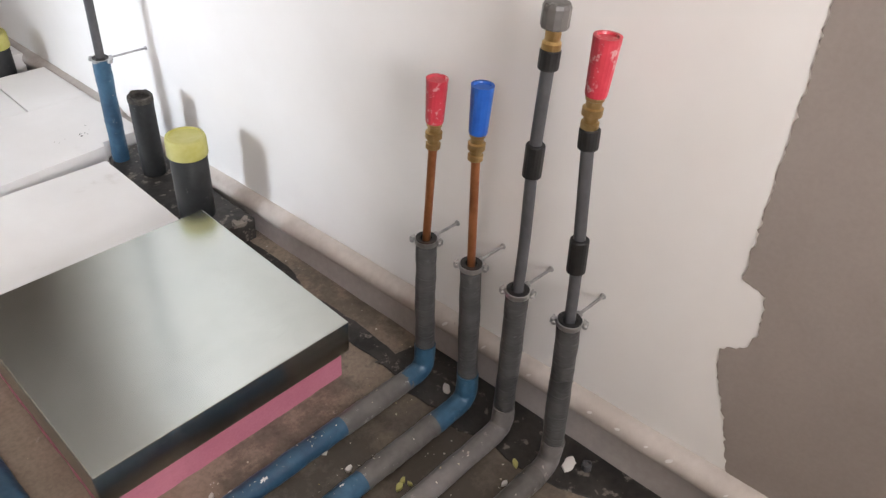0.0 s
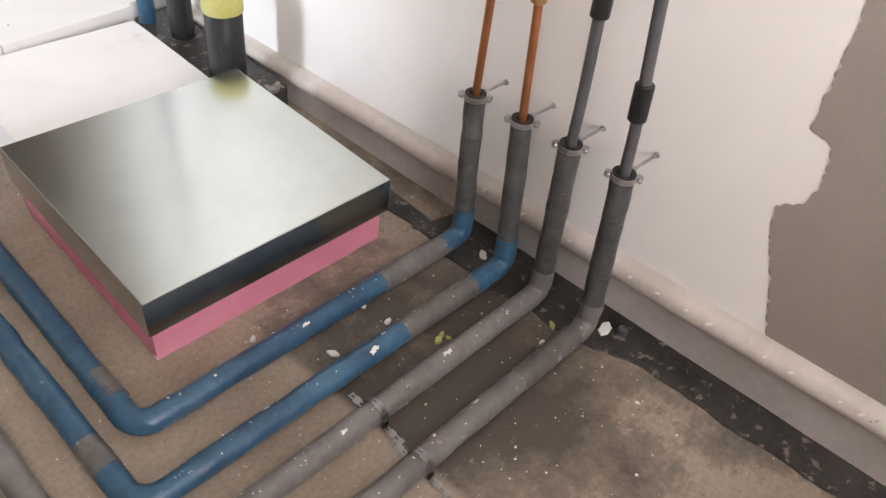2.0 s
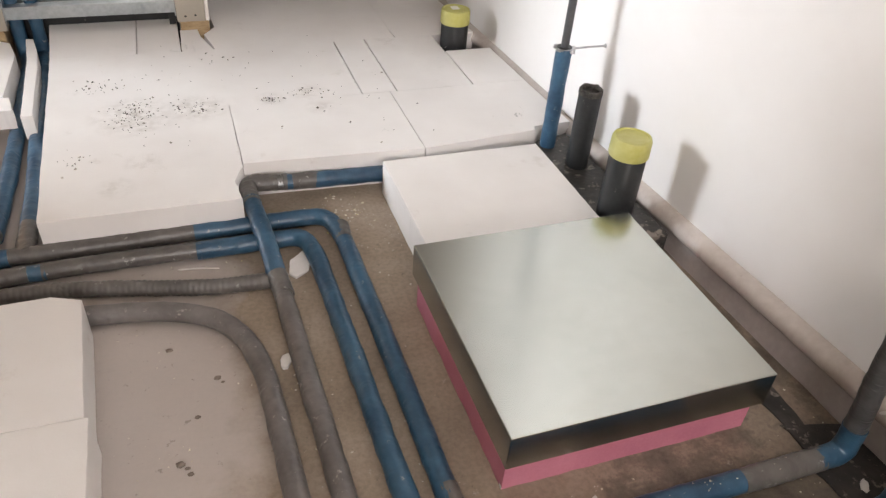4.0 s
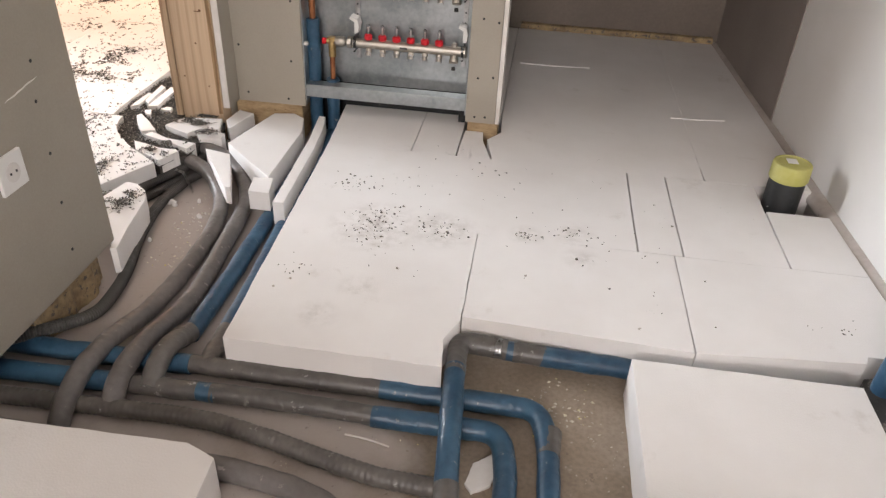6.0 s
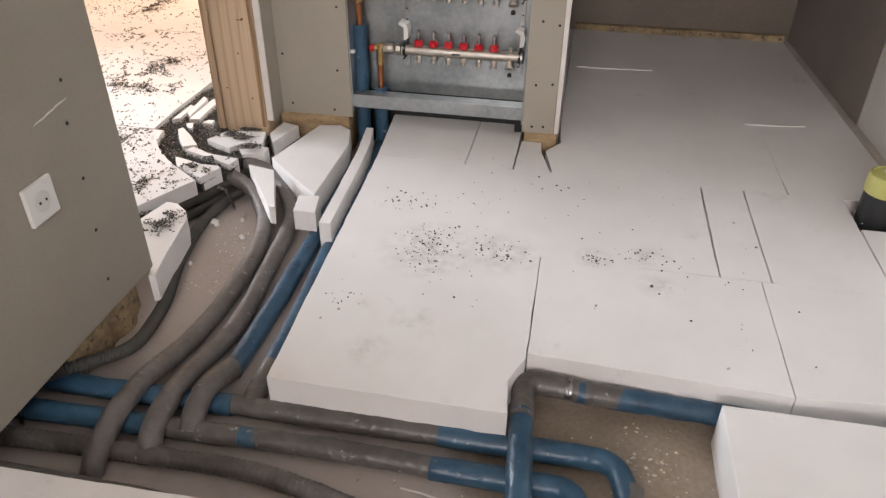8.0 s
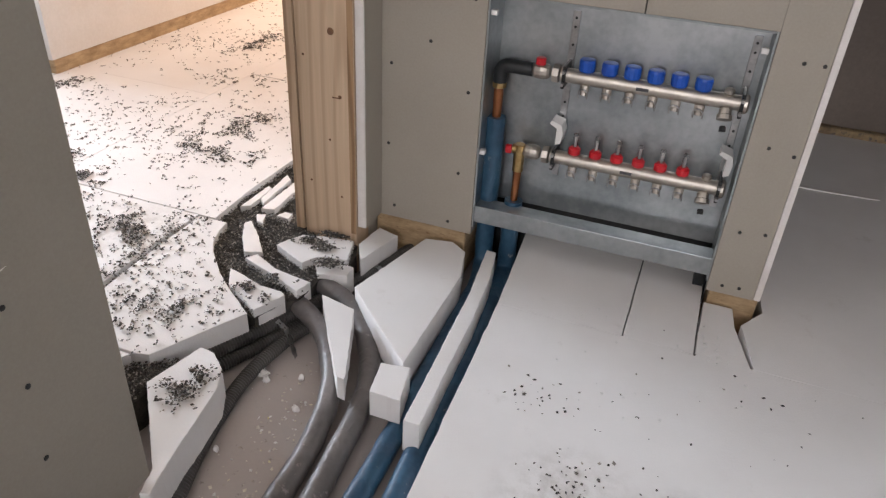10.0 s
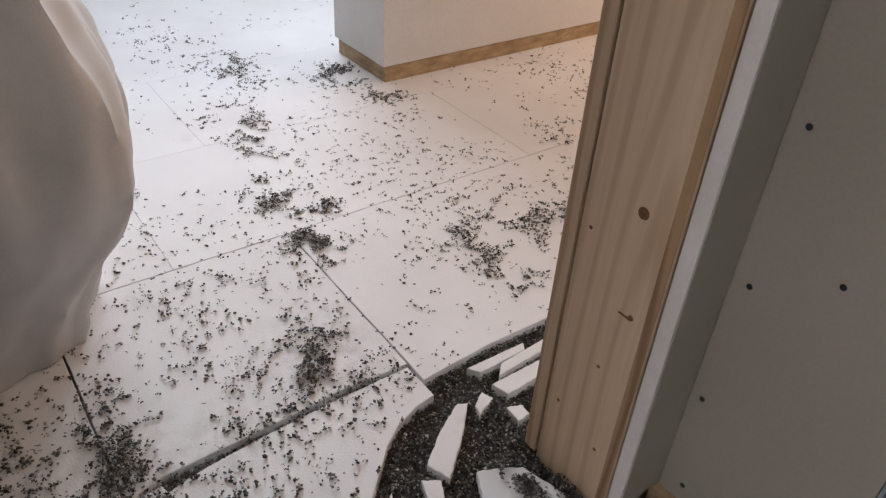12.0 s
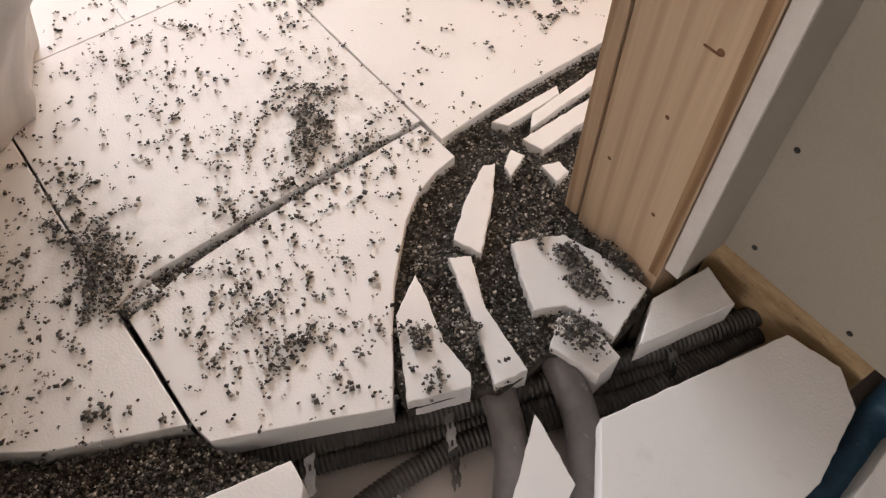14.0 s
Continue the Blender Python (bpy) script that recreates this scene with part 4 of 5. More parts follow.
pipe_clamp(p, Vector((0.872, 2.55, 0.393)), wall_x(2.55))
# pipe 4
p = pipe("grey insulated pipe with plastic riser and red cap", [
    ("sleeve", GREY_FOAM, R, [(0.96, 0.949, 0.09), (0.957, 0.945, ZP), (-0.08, 0.948, ZP), (-0.106, 0.98, ZP), (-0.12, 1.55, ZP), (-0.13, 1.83, ZP), (-0.155, 1.955, ZP), (-0.215, 2.043, ZP), (-0.315, 2.092, ZP), (-0.45, 2.118, ZP), (-0.8, 2.135, ZP), (-1.3, 2.14, ZP)], 0.06),
    ("tape_wrap", GREY_TAPE, R * 1.04, [(0.73, 0.946, ZP), (0.91, 0.945, ZP)], 0.03)])
riser(p, (0.96, 0.95, 0.08), (0.976, 0.982, 0.385), [(0.977, 0.991, 0.5), (0.979, 1.022, 0.74)], 0.011, GREY_PIPE, GREY_SLEEVE)
part("coupling", lathe([(0.0155, 0), (0.017, 0.002), (0.017, 0.066), (0.0155, 0.068)], (0.9772, 0.993, 0.498), (0, 0.08, 1), 18), BLACK, p, "black coupling sleeve")
part("collar", lathe([(0.0165, 0), (0.017, 0.002), (0.017, 0.032), (0.015, 0.034)], (0.979, 1.021, 0.732), (0, 0.08, 1), 18), BLACK, p, "black collar")
fitting(p, (0.979, 1.026, 0.764), RED, 0.093, "red plastic cap", 1.3)
# grey branch from pipe 3 to the west
pipe("dark grey corrugated pipe branching across the slab", [
    ("sleeve", GREY_TAPE, R * 0.84, [(-0.06, 2.147, 0.022), (-0.2, 2.157, 0.02), (-0.32, 2.183, 0.02), (-0.45, 2.217, 0.02), (-0.6, 2.243, 0.02), (-0.81, 2.236, 0.02), (-1.3, 2.222, 0.02)], 0.1)])
# branches to the cabinet and the doorway
pipe("blue insulated pipe rising into the manifold cabinet", [
    ("tape_wrap", GREY_TAPE, R * 1.03, [(-0.735, 2.30, ZP), (-0.738, 2.35, 0.055), (-0.736, 2.41, 0.06), (-0.727, 2.49, 0.03)], 0.03),
    ("sleeve", BLUE_FOAM, R, [(-0.727, 2.485, ZP), (-0.722, 2.73, ZP), (-0.727, 3.06, ZP), (-0.742, 3.60, ZP), (-0.762, 3.69, ZP), (-0.764, 3.70, 0.2), (-0.764, 3.705, 0.44)], 0.045),
    ("tube", COPPER, 0.011, [(-0.764, 3.705, 0.43), (-0.764, 3.705, 0.53)], 0.03)])
pipe("blue insulated pipe beside the board feeding the lower manifold", [
    ("tape_wrap", GREY_TAPE, R * 1.03, [(-0.64, 2.39, ZP), (-0.648, 2.43, ZP), (-0.646, 2.52, ZP)], 0.03),
    ("sleeve", BLUE_FOAM, R, [(-0.646, 2.50, ZP), (-0.651, 2.74, ZP), (-0.668, 3.0, ZP), (-0.675, 3.34, ZP), (-0.695, 3.62, ZP), (-0.698, 3.69, ZP), (-0.698, 3.70, 0.23)], 0.045),
    ("tube", COPPER, 0.010, [(-0.698, 3.70, 0.22), (-0.698, 3.705, 0.32)], 0.03)])
pipe("grey insulated pipe bending into the doorway", [
    ("sleeve", GREY_FOAM, R, [(-0.795, 2.235, 0.0), (-0.796, 2.265, 0.045), (-0.8, 2.335, 0.06), (-0.8, 2.44, 0.052), (-0.788, 2.56, ZP), (-0.78, 2.68, ZP), (-0.793, 2.81, ZP), (-0.815, 3.07, ZP), (-0.857, 3.205, ZP), (-0.925, 3.30, 0.04), (-1.0, 3.352, 0.06), (-1.075, 3.377, 0.065), (-1.16, 3.42, 0.06), (-1.25, 3.55, 0.05), (-1.33, 3.75, 0.05)], 0.1)])
pipe("grey insulated pipe curving through the doorway", [
    ("sleeve", GREY_FOAM, R, [(-0.884, 2.18, 0.0), (-0.882, 2.215, 0.04), (-0.884, 2.295, 0.06), (-0.886, 2.40, 0.054), (-0.868, 2.53, ZP), (-0.85, 2.70, ZP), (-0.857, 2.937, ZP), (-0.895, 3.10, ZP), (-0.97, 3.215, 0.04), (-1.03, 3.26, 0.055), (-1.093, 3.287, 0.062), (-1.18, 3.32, 0.06), (-1.28, 3.40, 0.05), (-1.37, 3.56, 0.05)], 0.1)])
pipe("thin dark conduit winding past the wall end", [
    ("conduit", CONDUIT, 0.0155, [(-1.12, 2.34, 0.06), (-1.03, 2.425, 0.05), (-0.975, 2.51, 0.03), (-0.995, 2.68, 0.018), (-1.055, 2.86, 0.018), (-1.09, 3.07, 0.018), (-1.068, 3.23, 0.02), (-1.03, 3.31, 0.02), (-0.97, 3.45, 0.02), (-0.93, 3.70, 0.02)], 0.1)])
for dx, dz, r in ((-0.055, 0.018, 0.0155), (-0.018, 0.018, 0.0155), (-0.035, 0.045, 0.0155)):
    pipe("dark corrugated conduit across the doorway", [
        ("conduit", CONDUIT, r, [(-1.30 + dx * 0.5, 2.72 + dx, dz), (-1.17 + dx, 3.0, dz), (-1.06 + dx, 3.25, dz), (-0.965 + dx, 3.50, dz), (-0.90 + dx, 3.70, dz)], 0.1)], "conduits")

# perforated straps


def strap(pts, width=0.016, label="perforated steel strap fixing the pipes", axis="y"):
    bm = bmesh.new()
    path = resample([Vector(q) for q in pts], 0.004)
    rows = []
    for i, q in enumerate(path):
        w = width / 2 * (1.0 if (i // 3) % 2 == 0 else 0.72)
        d = Vector((0, w, 0)) if axis == "y" else Vector((w, 0, 0))
        rows.append([bm.verts.new(q - d), bm.verts.new(q - d * 0.3), bm.verts.new(q + d * 0.3), bm.verts.new(q + d)])
    for i, (a, b) in enumerate(zip(rows, rows[1:])):
        for j in range(3):
            if j == 1 and i % 6 in (3, 4):
                continue
            bm.faces.new((a[j], a[j + 1], b[j + 1], b[j]))
    bmesh.ops.solidify(bm, geom=bm.faces[:], thickness=0.0012)
    solo("steel_strap", bm, STEEL, label, "strap", "steel straps")


def over(c, r, n=12, along="x", spread=0.03):
    """A strap's line over a pipe at c with its two feet."""
    out = []
    for i in range(n + 1):
        a = math.pi * i / n
        o = -math.cos(a) * r
        out.append((c[0] + o, c[1], c[2] + math.sin(a) * r) if along == "x" else (c[0], c[1] + o, c[2] + math.sin(a) * r))
    first, last = out[0], out[-1]
    d = (spread, 0) if along == "x" else (0, spread)
    return [(first[0] - d[0], first[1] - d[1], 0.003), (first[0], first[1], 0.004)] + out + [(last[0], last[1], 0.004), (last[0] + d[0], last[1] + d[1], 0.003)]


strap(over((0.48, 1.073, ZP), R + 0.003, along="y", spread=0.045), axis="x")
strap(over((0.47, 0.946, ZP), R + 0.003, along="y", spread=0.045), axis="x")
strap(over((0.01, 2.54, 0.055), R + 0.003, along="y", spread=0.01)[2:-2], axis="x")
strap(over((-1.1, 2.3, ZP), R + 0.003, along="y", spread=0.01), axis="x")
strap([(-1.165, 3.045, 0.058), (-1.12, 3.02, 0.062), (-1.09, 3.0, 0.004)], 0.016)
strap([(-1.10, 3.215, 0.058), (-1.06, 3.19, 0.064), (-1.03, 3.175, 0.004)], 0.016)
strap([(-1.0, 3.515, 0.058), (-0.975, 3.50, 0.064), (-0.945, 3.485, 0.004)], 0.016)

# ---- manifold cabinet ----
cab = thing("manifold_cabinet", "galvanised recessed cabinet for the heating manifolds", "cabinet")
part("back_panel", box(CX0, CX1, 3.752, 3.758, 0.2, CZ1, 0.001), ZINC, cab)
part("side_panel", box(CX0 + 0.001, CX0 + 0.005, CY + 0.002, 3.752, 0.16, CZ1 - 0.001), ZINC, cab)
part("side_panel", box(CX1 - 0.005, CX1 - 0.001, CY + 0.002, 3.752, 0.16, CZ1 - 0.001), ZINC, cab)
part("top_panel", box(CX0 + 0.006, CX1 - 0.006, CY + 0.002, 3.752, CZ1 - 0.005, CZ1 - 0.001), ZINC, cab)
bm = box(CX0 + 0.006, CX1 - 0.004, CY + 0.001, CY + 0.004, 0.176, 0.221, 0.001)
box(CX0 + 0.006, CX1 - 0.004, CY + 0.004, CY + 0.05, 0.218, 0.221, bm=bm)
box(CX0 + 0.006, CX1 - 0.004, CY + 0.004, CY + 0.03, 0.176, 0.179, bm=bm)
part("bottom_rail", bm, ZINC, cab, "grey folded steel rail")
part("leg", box(CX1 - 0.03, CX1 - 0.006, CY + 0.055, 3.74, 0.0, 0.17, 0.001), BLACK_PVC, cab)
for lx, lz in ((CX0 + 0.004, 0.36), (CX0 + 0.006, 0.69), (CX1 - 0.024, 0.69)):
    part("clip", box(lx, lx + 0.014, CY + 0.006, CY + 0.02, lz, lz + 0.011, 0.001), WHITE_PLASTIC, cab, "small white plug")
# black sheet puts the recess's shade into colour
solo("recess_shade", box(CX0 - 0.012, CX1 + 0.006, 3.757, 3.764, 0.0, 0.199), BLACK_PVC, "black sheet for the shade in the recess under the cabinet", "wall", kind="structure")


def manifold(label, z, meters):
    ob = thing("manifold", label, "manifold", "heating manifolds")
    y = 3.706
    bar = tube([(-0.622, y, z), (-0.236, y, z)], 0.0165, 0.01, 16, 0.4)
    part("bar", bar, NICKEL, ob, "nickel-plated manifold bar", smooth=True)
    part("end_nut", lathe([(0.019, 0), (0.021, 0.003), (0.021, 0.014), (0.016, 0.018)], (-0.236, y, z), (1, 0, 0), 12), NICKEL, ob)
    part("union_nut", lathe([(0.015, 0), (0.0215, 0.002), (0.0215, 0.016), (0.0165, 0.018)], (-0.642, y, z), (1, 0, 0), 8), NICKEL, ob)
    part("valve_body", lathe([(0.012, 0), (0.017, 0.006), (0.019, 0.02), (0.017, 0.034), (0.013, 0.04)], (-0.688, y, z), (1, 0, 0), 14), NICKEL, ob)
    for i in range(6):
        x = -0.566 + 0.05 * i
        if meters:
            cap = part("flow_meter", lathe([(0.0105, 0), (0.0145, 0.003), (0.0145, 0.016), (0.011, 0.019), (0.009, 0.021)], (x, y - 0.002, z + 0.015), (0, 0, 1), 14), RED_CAP, ob, "red flow meter base")
            part("sight_glass", lathe([(0.0062, 0), (0.0062, 0.03), (0.0045, 0.033)], (x, y - 0.002, z + 0.035), (0, 0, 1), 12), GLASS, cap)
            part("float", lathe([(0.002, 0), (0.002, 0.024)], (x, y - 0.002, z + 0.036), (0, 0, 1), 8), WHITE_PLASTIC, cap)
        else:
            part("valve_cap", lathe([(0.0165, 0), (0.018, 0.003), (0.0185, 0.022), (0.0165, 0.027), (0.010, 0.028)], (x, y - 0.002, z + 0.016), (0, 0, 1), 14), BLUE_CAP, ob, "blue valve cap")
        out = part("outlet", lathe([(0.008, 0), (0.0105, 0.002), (0.0105, 0.014), (0.0085, 0.016), (0.0085, 0.024)], (x + 0.002, y - 0.006, z - 0.014), (0, -0.25, -1), 12), NICKEL, ob)
        part("clip", tube([(x - 0.008, y - 0.018, z - 0.042), (x - 0.010, y - 0.016, z - 0.026), (x, y - 0.02, z - 0.02), (x + 0.012, y - 0.016, z - 0.026), (x + 0.011, y - 0.018, z - 0.042)], 0.0018, 0.008, 6, 0.006), STEEL, out)
    part("drain_cock", lathe([(0.009, 0), (0.013, 0.004), (0.013, 0.014), (0.016, 0.016), (0.016, 0.026), (0.007, 0.028)], (-0.262, y - 0.008, z - 0.012), (0.1, -0.6, -1), 14), NICKEL, ob)
    part("drain_plug", lathe([(0.005, 0), (0.007, 0.002), (0.007, 0.012)], (-0.259, y - 0.03, z - 0.045), (0.1, -0.6, -1), 10), BLACK, ob)
    part("air_vent", lathe([(0.008, 0), (0.011, 0.003), (0.011, 0.01), (0.006, 0.014)], (-0.262, y, z + 0.015), (0, 0, 1), 12), NICKEL, ob)
    part("label", box(-0.452, -0.425, y - 0.0178, y - 0.0165, z - 0.004, z + 0.003), GREY_PIPE, ob, "small dark label")
    for bx in (-0.612, -0.232):
        br = part("bracket", box(bx - 0.0035, bx + 0.0035, 3.68, 3.75, z - 0.026, z + 0.026, 0.0015), BLACK, ob, "dark bracket clamp")
        part("bolt", lathe([(0.004, 0), (0.004, 0.01)], (bx, 3.681, z + 0.014), (0, -1, 0), 8), STEEL, br)
        part("bolt", lathe([(0.004, 0), (0.004, 0.01)], (bx, 3.681, z - 0.014), (0, -1, 0), 8), STEEL, br)
    return ob


low = manifold("nickel manifold bar with six red flow meters", 0.366, True)
top = manifold("nickel manifold bar with six blue valve caps", 0.567, False)
part("knob", lathe([(0.007, 0), (0.0115, 0.002), (0.0115, 0.016), (0.008, 0.018)], (-0.67, 3.70, 0.582), (0, 0, 1), 12), RED_CAP, top, "red knob")
part("elbow", tube([(-0.764, 3.705, 0.525), (-0.764, 3.706, 0.567), (-0.688, 3.706, 0.567)], 0.0165, 0.03, 14, 0.006), BLACK_PVC, top, "dark brass elbow", smooth=True)
part("nut", lathe([(0.014, 0), (0.017, 0.002), (0.017, 0.014), (0.014, 0.016)], (-0.764, 3.705, 0.512), (0, 0, 1), 8), BRASS, top)
part("knob", lathe([(0.007, 0), (0.0115, 0.002), (0.0115, 0.014), (0.008, 0.016)], (-0.716, 3.70, 0.366), (-1, -0.2, 0), 12), RED_CAP, low, "red knob")
part("tee", tube([(-0.698, 3.705, 0.31), (-0.698, 3.705, 0.38)], 0.0135, 0.01, 14, 0.01), BRASS, low, "brass tee", smooth=True)
part("tee_arm", tube([(-0.715, 3.705, 0.366), (-0.68, 3.706, 0.366)], 0.0125, 0.01, 14, 0.01), BRASS, low, smooth=True)
for bx in (-0.612, -0.232):
    rail = thing("mounting_rail", "slotted steel rail holding the manifolds", "rail", "manifold rails")
    part("strip", box(bx - 0.008, bx + 0.008, 3.744, 3.7515, 0.30, 0.70, 0.001), STEEL, rail)
    for hz in (0.455, 0.49, 0.625, 0.665, 0.685):
        part("hole", lathe([(0.003, 0), (0.003, 0.0006)], (bx, 3.7442, hz), (0, -1, 0), 10), BLACK_PVC, rail)
    bm = bmesh.new()
    pr = [(-0.004, 0.0), (0.008, 0.004), (0.012, 0.03), (0.006, 0.05), (-0.018, 0.058), (-0.022, 0.05), (-0.004, 0.04)]
    fr = [bm.verts.new((bx + 0.004 + a, 3.69, 0.402 + b)) for a, b in pr]
    bk = [bm.verts.new((bx + 0.004 + a, 3.735, 0.402 + b)) for a, b in pr]
    for i in range(len(pr)):
        bm.faces.new((fr[i], fr[(i + 1) % 7], bk[(i + 1) % 7], bk[i]))
    bm.faces.new(fr)
    bm.faces.new(bk[::-1])
    part("lever", bm, WHITE_PLASTIC, rail, "pale grey plastic lever")

# ---- drain stubs ----


def stub(x, y, r, h, cap, label):
    ob = thing("drain_pipe", label, "pipe", "drain stubs")
    part("pipe_body", lathe([(r, 0), (r, h - 0.004), (r * 0.97, h), (r * 0.86, h), (r * 0.84, h - 0.02), (r * 0.5, h - 0.022)], (x, y, 0.0), (0, 0, 1), 32), BLACK_PVC, ob, smooth=True)
    if cap:
        part("cap", lathe([(r * 1.06, 0), (r * 1.09, 0.003), (r * 1.07, 0.046), (r * 1.02, 0.053), (r * 0.9, 0.055), (r * 0.84, 0.0515)], (x, y, h - 0.046), (0, 0, 1), 32), YELLOW, ob, "yellow-green plastic cap", smooth=True)
    return ob


b = stub(0.874, 2.13, 0.0495, 0.318, True, "black drain pipe with a yellow-green cap by the wall")
a = stub(0.897, 2.402, 0.034, 0.33, False, "open black drain pipe stub crusted with mortar")
bm = lathe([(0.0345, 0), (0.0358, 0.004), (0.0352, 0.016), (0.0335, 0.0185), (0.0275, 0.0185), (0.027, 0.006)], (0.897, 2.402, 0.314), (0, 0, 1), 40)
for v in bm.verts:
    v.co += Vector((0, 0, 1)) * 0.006 * noise.noise(v.co * 60) + (v.co - Vector((0.897, 2.402, v.co.z))) * 0.08 * noise.noise(v.co * 90)
part("mortar_crust", bm, GRIT_BED, a, "pale crusted mortar round the rim", smooth=True)
g = stub(0.822, 3.335, 0.053, 0.236, True, "black drain pipe with a yellow-green cap in the insulation")
part("sticker", box(0.803, 0.833, 3.318, 3.352, 0.2465, 0.2472), WHITE_PLASTIC, g, "white sticker on the cap")

# ---- sockets ----


def socket(y, z, x, side, label):
    ob = thing("wall_socket", label, "socket", "wall sockets")
    s = 1 if side > 0 else -1
    x0, x1 = sorted((x, x + s * 0.009))
    part("plate", box(x0, x1, y - 0.04, y + 0.04, z - 0.04, z + 0.04, 0.003), WHITE_PLASTIC, ob)
    part("recess", lathe([(0.021, 0), (0.021, 0.0012), (0.019, 0.0016)], (x + s * 0.009, y, z), (s, 0, 0), 20), PLASTER, ob)
    for d in (-0.009, 0.009):
        part("hole", lathe([(0.003, 0), (0.003, 0.0008)], (x + s * 0.0106, y + d, z), (s, 0, 0), 8), BLACK, ob)


socket(2.432, 0.457, -1.0248, 1, "white socket on the gypsum board wall")
socket(4.12, 0.62, wall_x(4.12) - 0.0002, -1, "white socket on the alcove side wall")

scrape = bmesh.new()
rows = []
for i in range(13):
    f = i / 12
    w = 0.0032 * math.sin(math.pi * f) ** 0.6 * (1 + 0.5 * noise.noise((f * 9, 2, 1))) + 0.0002
    y, z = 2.478 + 0.11 * f, 0.588 + 0.016 * f + 0.002 * noise.noise((f * 5, 0, 0))
    rows.append([scrape.verts.new((x, y, z + d)) for x, d in ((-1.0254, -w), (-1.0242, 0), (-1.0254, w))])
for p_, q_ in zip(rows, rows[1:]):
    scrape.faces.new((p_[0], q_[0], q_[1], p_[1]))
    scrape.faces.new((p_[1], q_[1], q_[2], p_[2]))
solo("board_scrape", scrape, GYPSUM_EDGE, "pale scrape across the gypsum board", "scrape", kind="structure")
# red plastic cone hanging on the wall
cone = thing("wall_plug", "red and white plastic plug on the painted wall", "plug")
part("collar", lathe([(0.02, 0), (0.025, 0.004), (0.025, 0.03), (0.02, 0.035)], (wall_x(0.72) - 0.03, 0.715, 1.10), (0, 0, 1), 16), RED, cone)

# ---- big white bag in the next room ----
bag = thing("bulk_bag", "big creased white plastic bag standing on the insulation", "bag")


def bag_point(a, h, out=0.0):
    prof = 0.295 + 0.125 * math.exp(-((h - 0.4) / 0.27) ** 2) + 0.03 * min(h / 0.3, 1)
    d = Vector((math.cos(a), math.sin(a), 0))
    crease = 1 - abs(noise.noise((d.x * 4 + h * 1.2, d.y * 4 - h * 0.8, h * 2.2 + 1)))
    fold = 0.012 * (crease ** 3 - 0.5) + 0.022 * noise.noise((d.x * 2.2, d.y * 2.2, h * 1.6 + 3)) + 0.007 * noise.noise((d.x * 6 + h * 2.5, d.y * 6, h * 5))
    # flat pleats and small wrinkles
    fold += 0.012 * abs(noise.noise((d.x * 3 - h * 3, d.y * 3, h * 9))) + 0.003 * noise.noise((d.x * 14, d.y * 14, h * 16))
    sq = 1.0 / max(abs(math.cos(a)), abs(math.sin(a))) ** 0.45
    r = (prof + fold) * sq + out
    return (-2.12 + d.x * r, 2.735 + d.y * r, 0.112 + h)


bm = bmesh.new()
rings = [[bm.verts.new(bag_point(2 * math.pi * k / 160, i / 80 * 1.25)) for k in range(160)] for i in range(81)]
for a, b2 in zip(rings, rings[1:]):
    for k in range(160):
        bm.faces.new((a[k], a[(k + 1) % 160], b2[(k + 1) % 160], b2[k]))
bm.faces.new(rings[0][::-1])
bm.faces.new(rings[-1])
part("sack", bm, BAG, bag, smooth=True)
# a fold that hangs over the side
bm = bmesh.new()
rows = []
for i in range(25):
    a = -0.75 + 1.25 * i / 24
    h = 0.50 + 0.03 * math.sin(a * 2)
    w = 0.016 * math.sin(math.pi * i / 24) + 0.001
    rows.append([bm.verts.new(bag_point(a, h + 0.035, -0.004)), bm.verts.new(bag_point(a, h + 0.012, w * 0.8)), bm.verts.new(bag_point(a, h, w)), bm.verts.new(bag_point(a, h - 0.004, w * 0.6)), bm.verts.new(bag_point(a, h + 0.004, -0.004))])
for a, b2 in zip(rows, rows[1:]):
    for k in range(4):
        bm.faces.new((a[k], a[k + 1], b2[k + 1], b2[k]))
part("fold", bm, BAG, bag, "overhanging fold of the sheet", smooth=True)

# ---- loose matter ----
CHIP_V = np.array([(1, 0, 0), (-0.9, 0.2, 0), (0.1, 0.95, 0.1), (-0.1, -0.9, -0.1), (0.15, 0.1, 0.8), (0, -0.1, -0.7)])
CHIP_F = np.array([(0, 2, 4), (2, 1, 4), (1, 3, 4), (3, 0, 4), (2, 0, 5), (1, 2, 5), (3, 1, 5), (0, 3, 5)])


def grains(name, places, sizes, material, label, category, flat=0.8, seed=5):
    """One object of many small angular bits at the places given."""
    g = np.random.RandomState(seed)
    n = len(places)
    base = CHIP_V[None] * g.uniform(0.65, 1.3, (n, 6, 1)) * g.uniform(0.6, 1.25, (n, 1, 3))
    base[:, :, 2] *= flat
    a, b = g.uniform(0, 6.28, n), g.uniform(-0.6, 0.6, n)
    ca, sa, cb, sb = np.cos(a), np.sin(a), np.cos(b), np.sin(b)
    rot = np.stack([np.stack([ca * cb, -sa, ca * sb], 1), np.stack([sa * cb, ca, sa * sb], 1), np.stack([-sb, 0 * sb, cb], 1)], 1)
    v = np.einsum("nij,nkj->nki", rot, base * np.asarray(sizes)[:, None, None]) + np.asarray(places)[:, None, :]
    f = CHIP_F[None] + 6 * np.arange(n)[:, None, None]
    me = bpy.data.meshes.new(name)
    me.from_pydata(v.reshape(-1, 3).tolist(), [], f.reshape(-1, 3).tolist())
    me.materials.append(material)
    return tagged(new(name, me), label, category, kind="stuff")


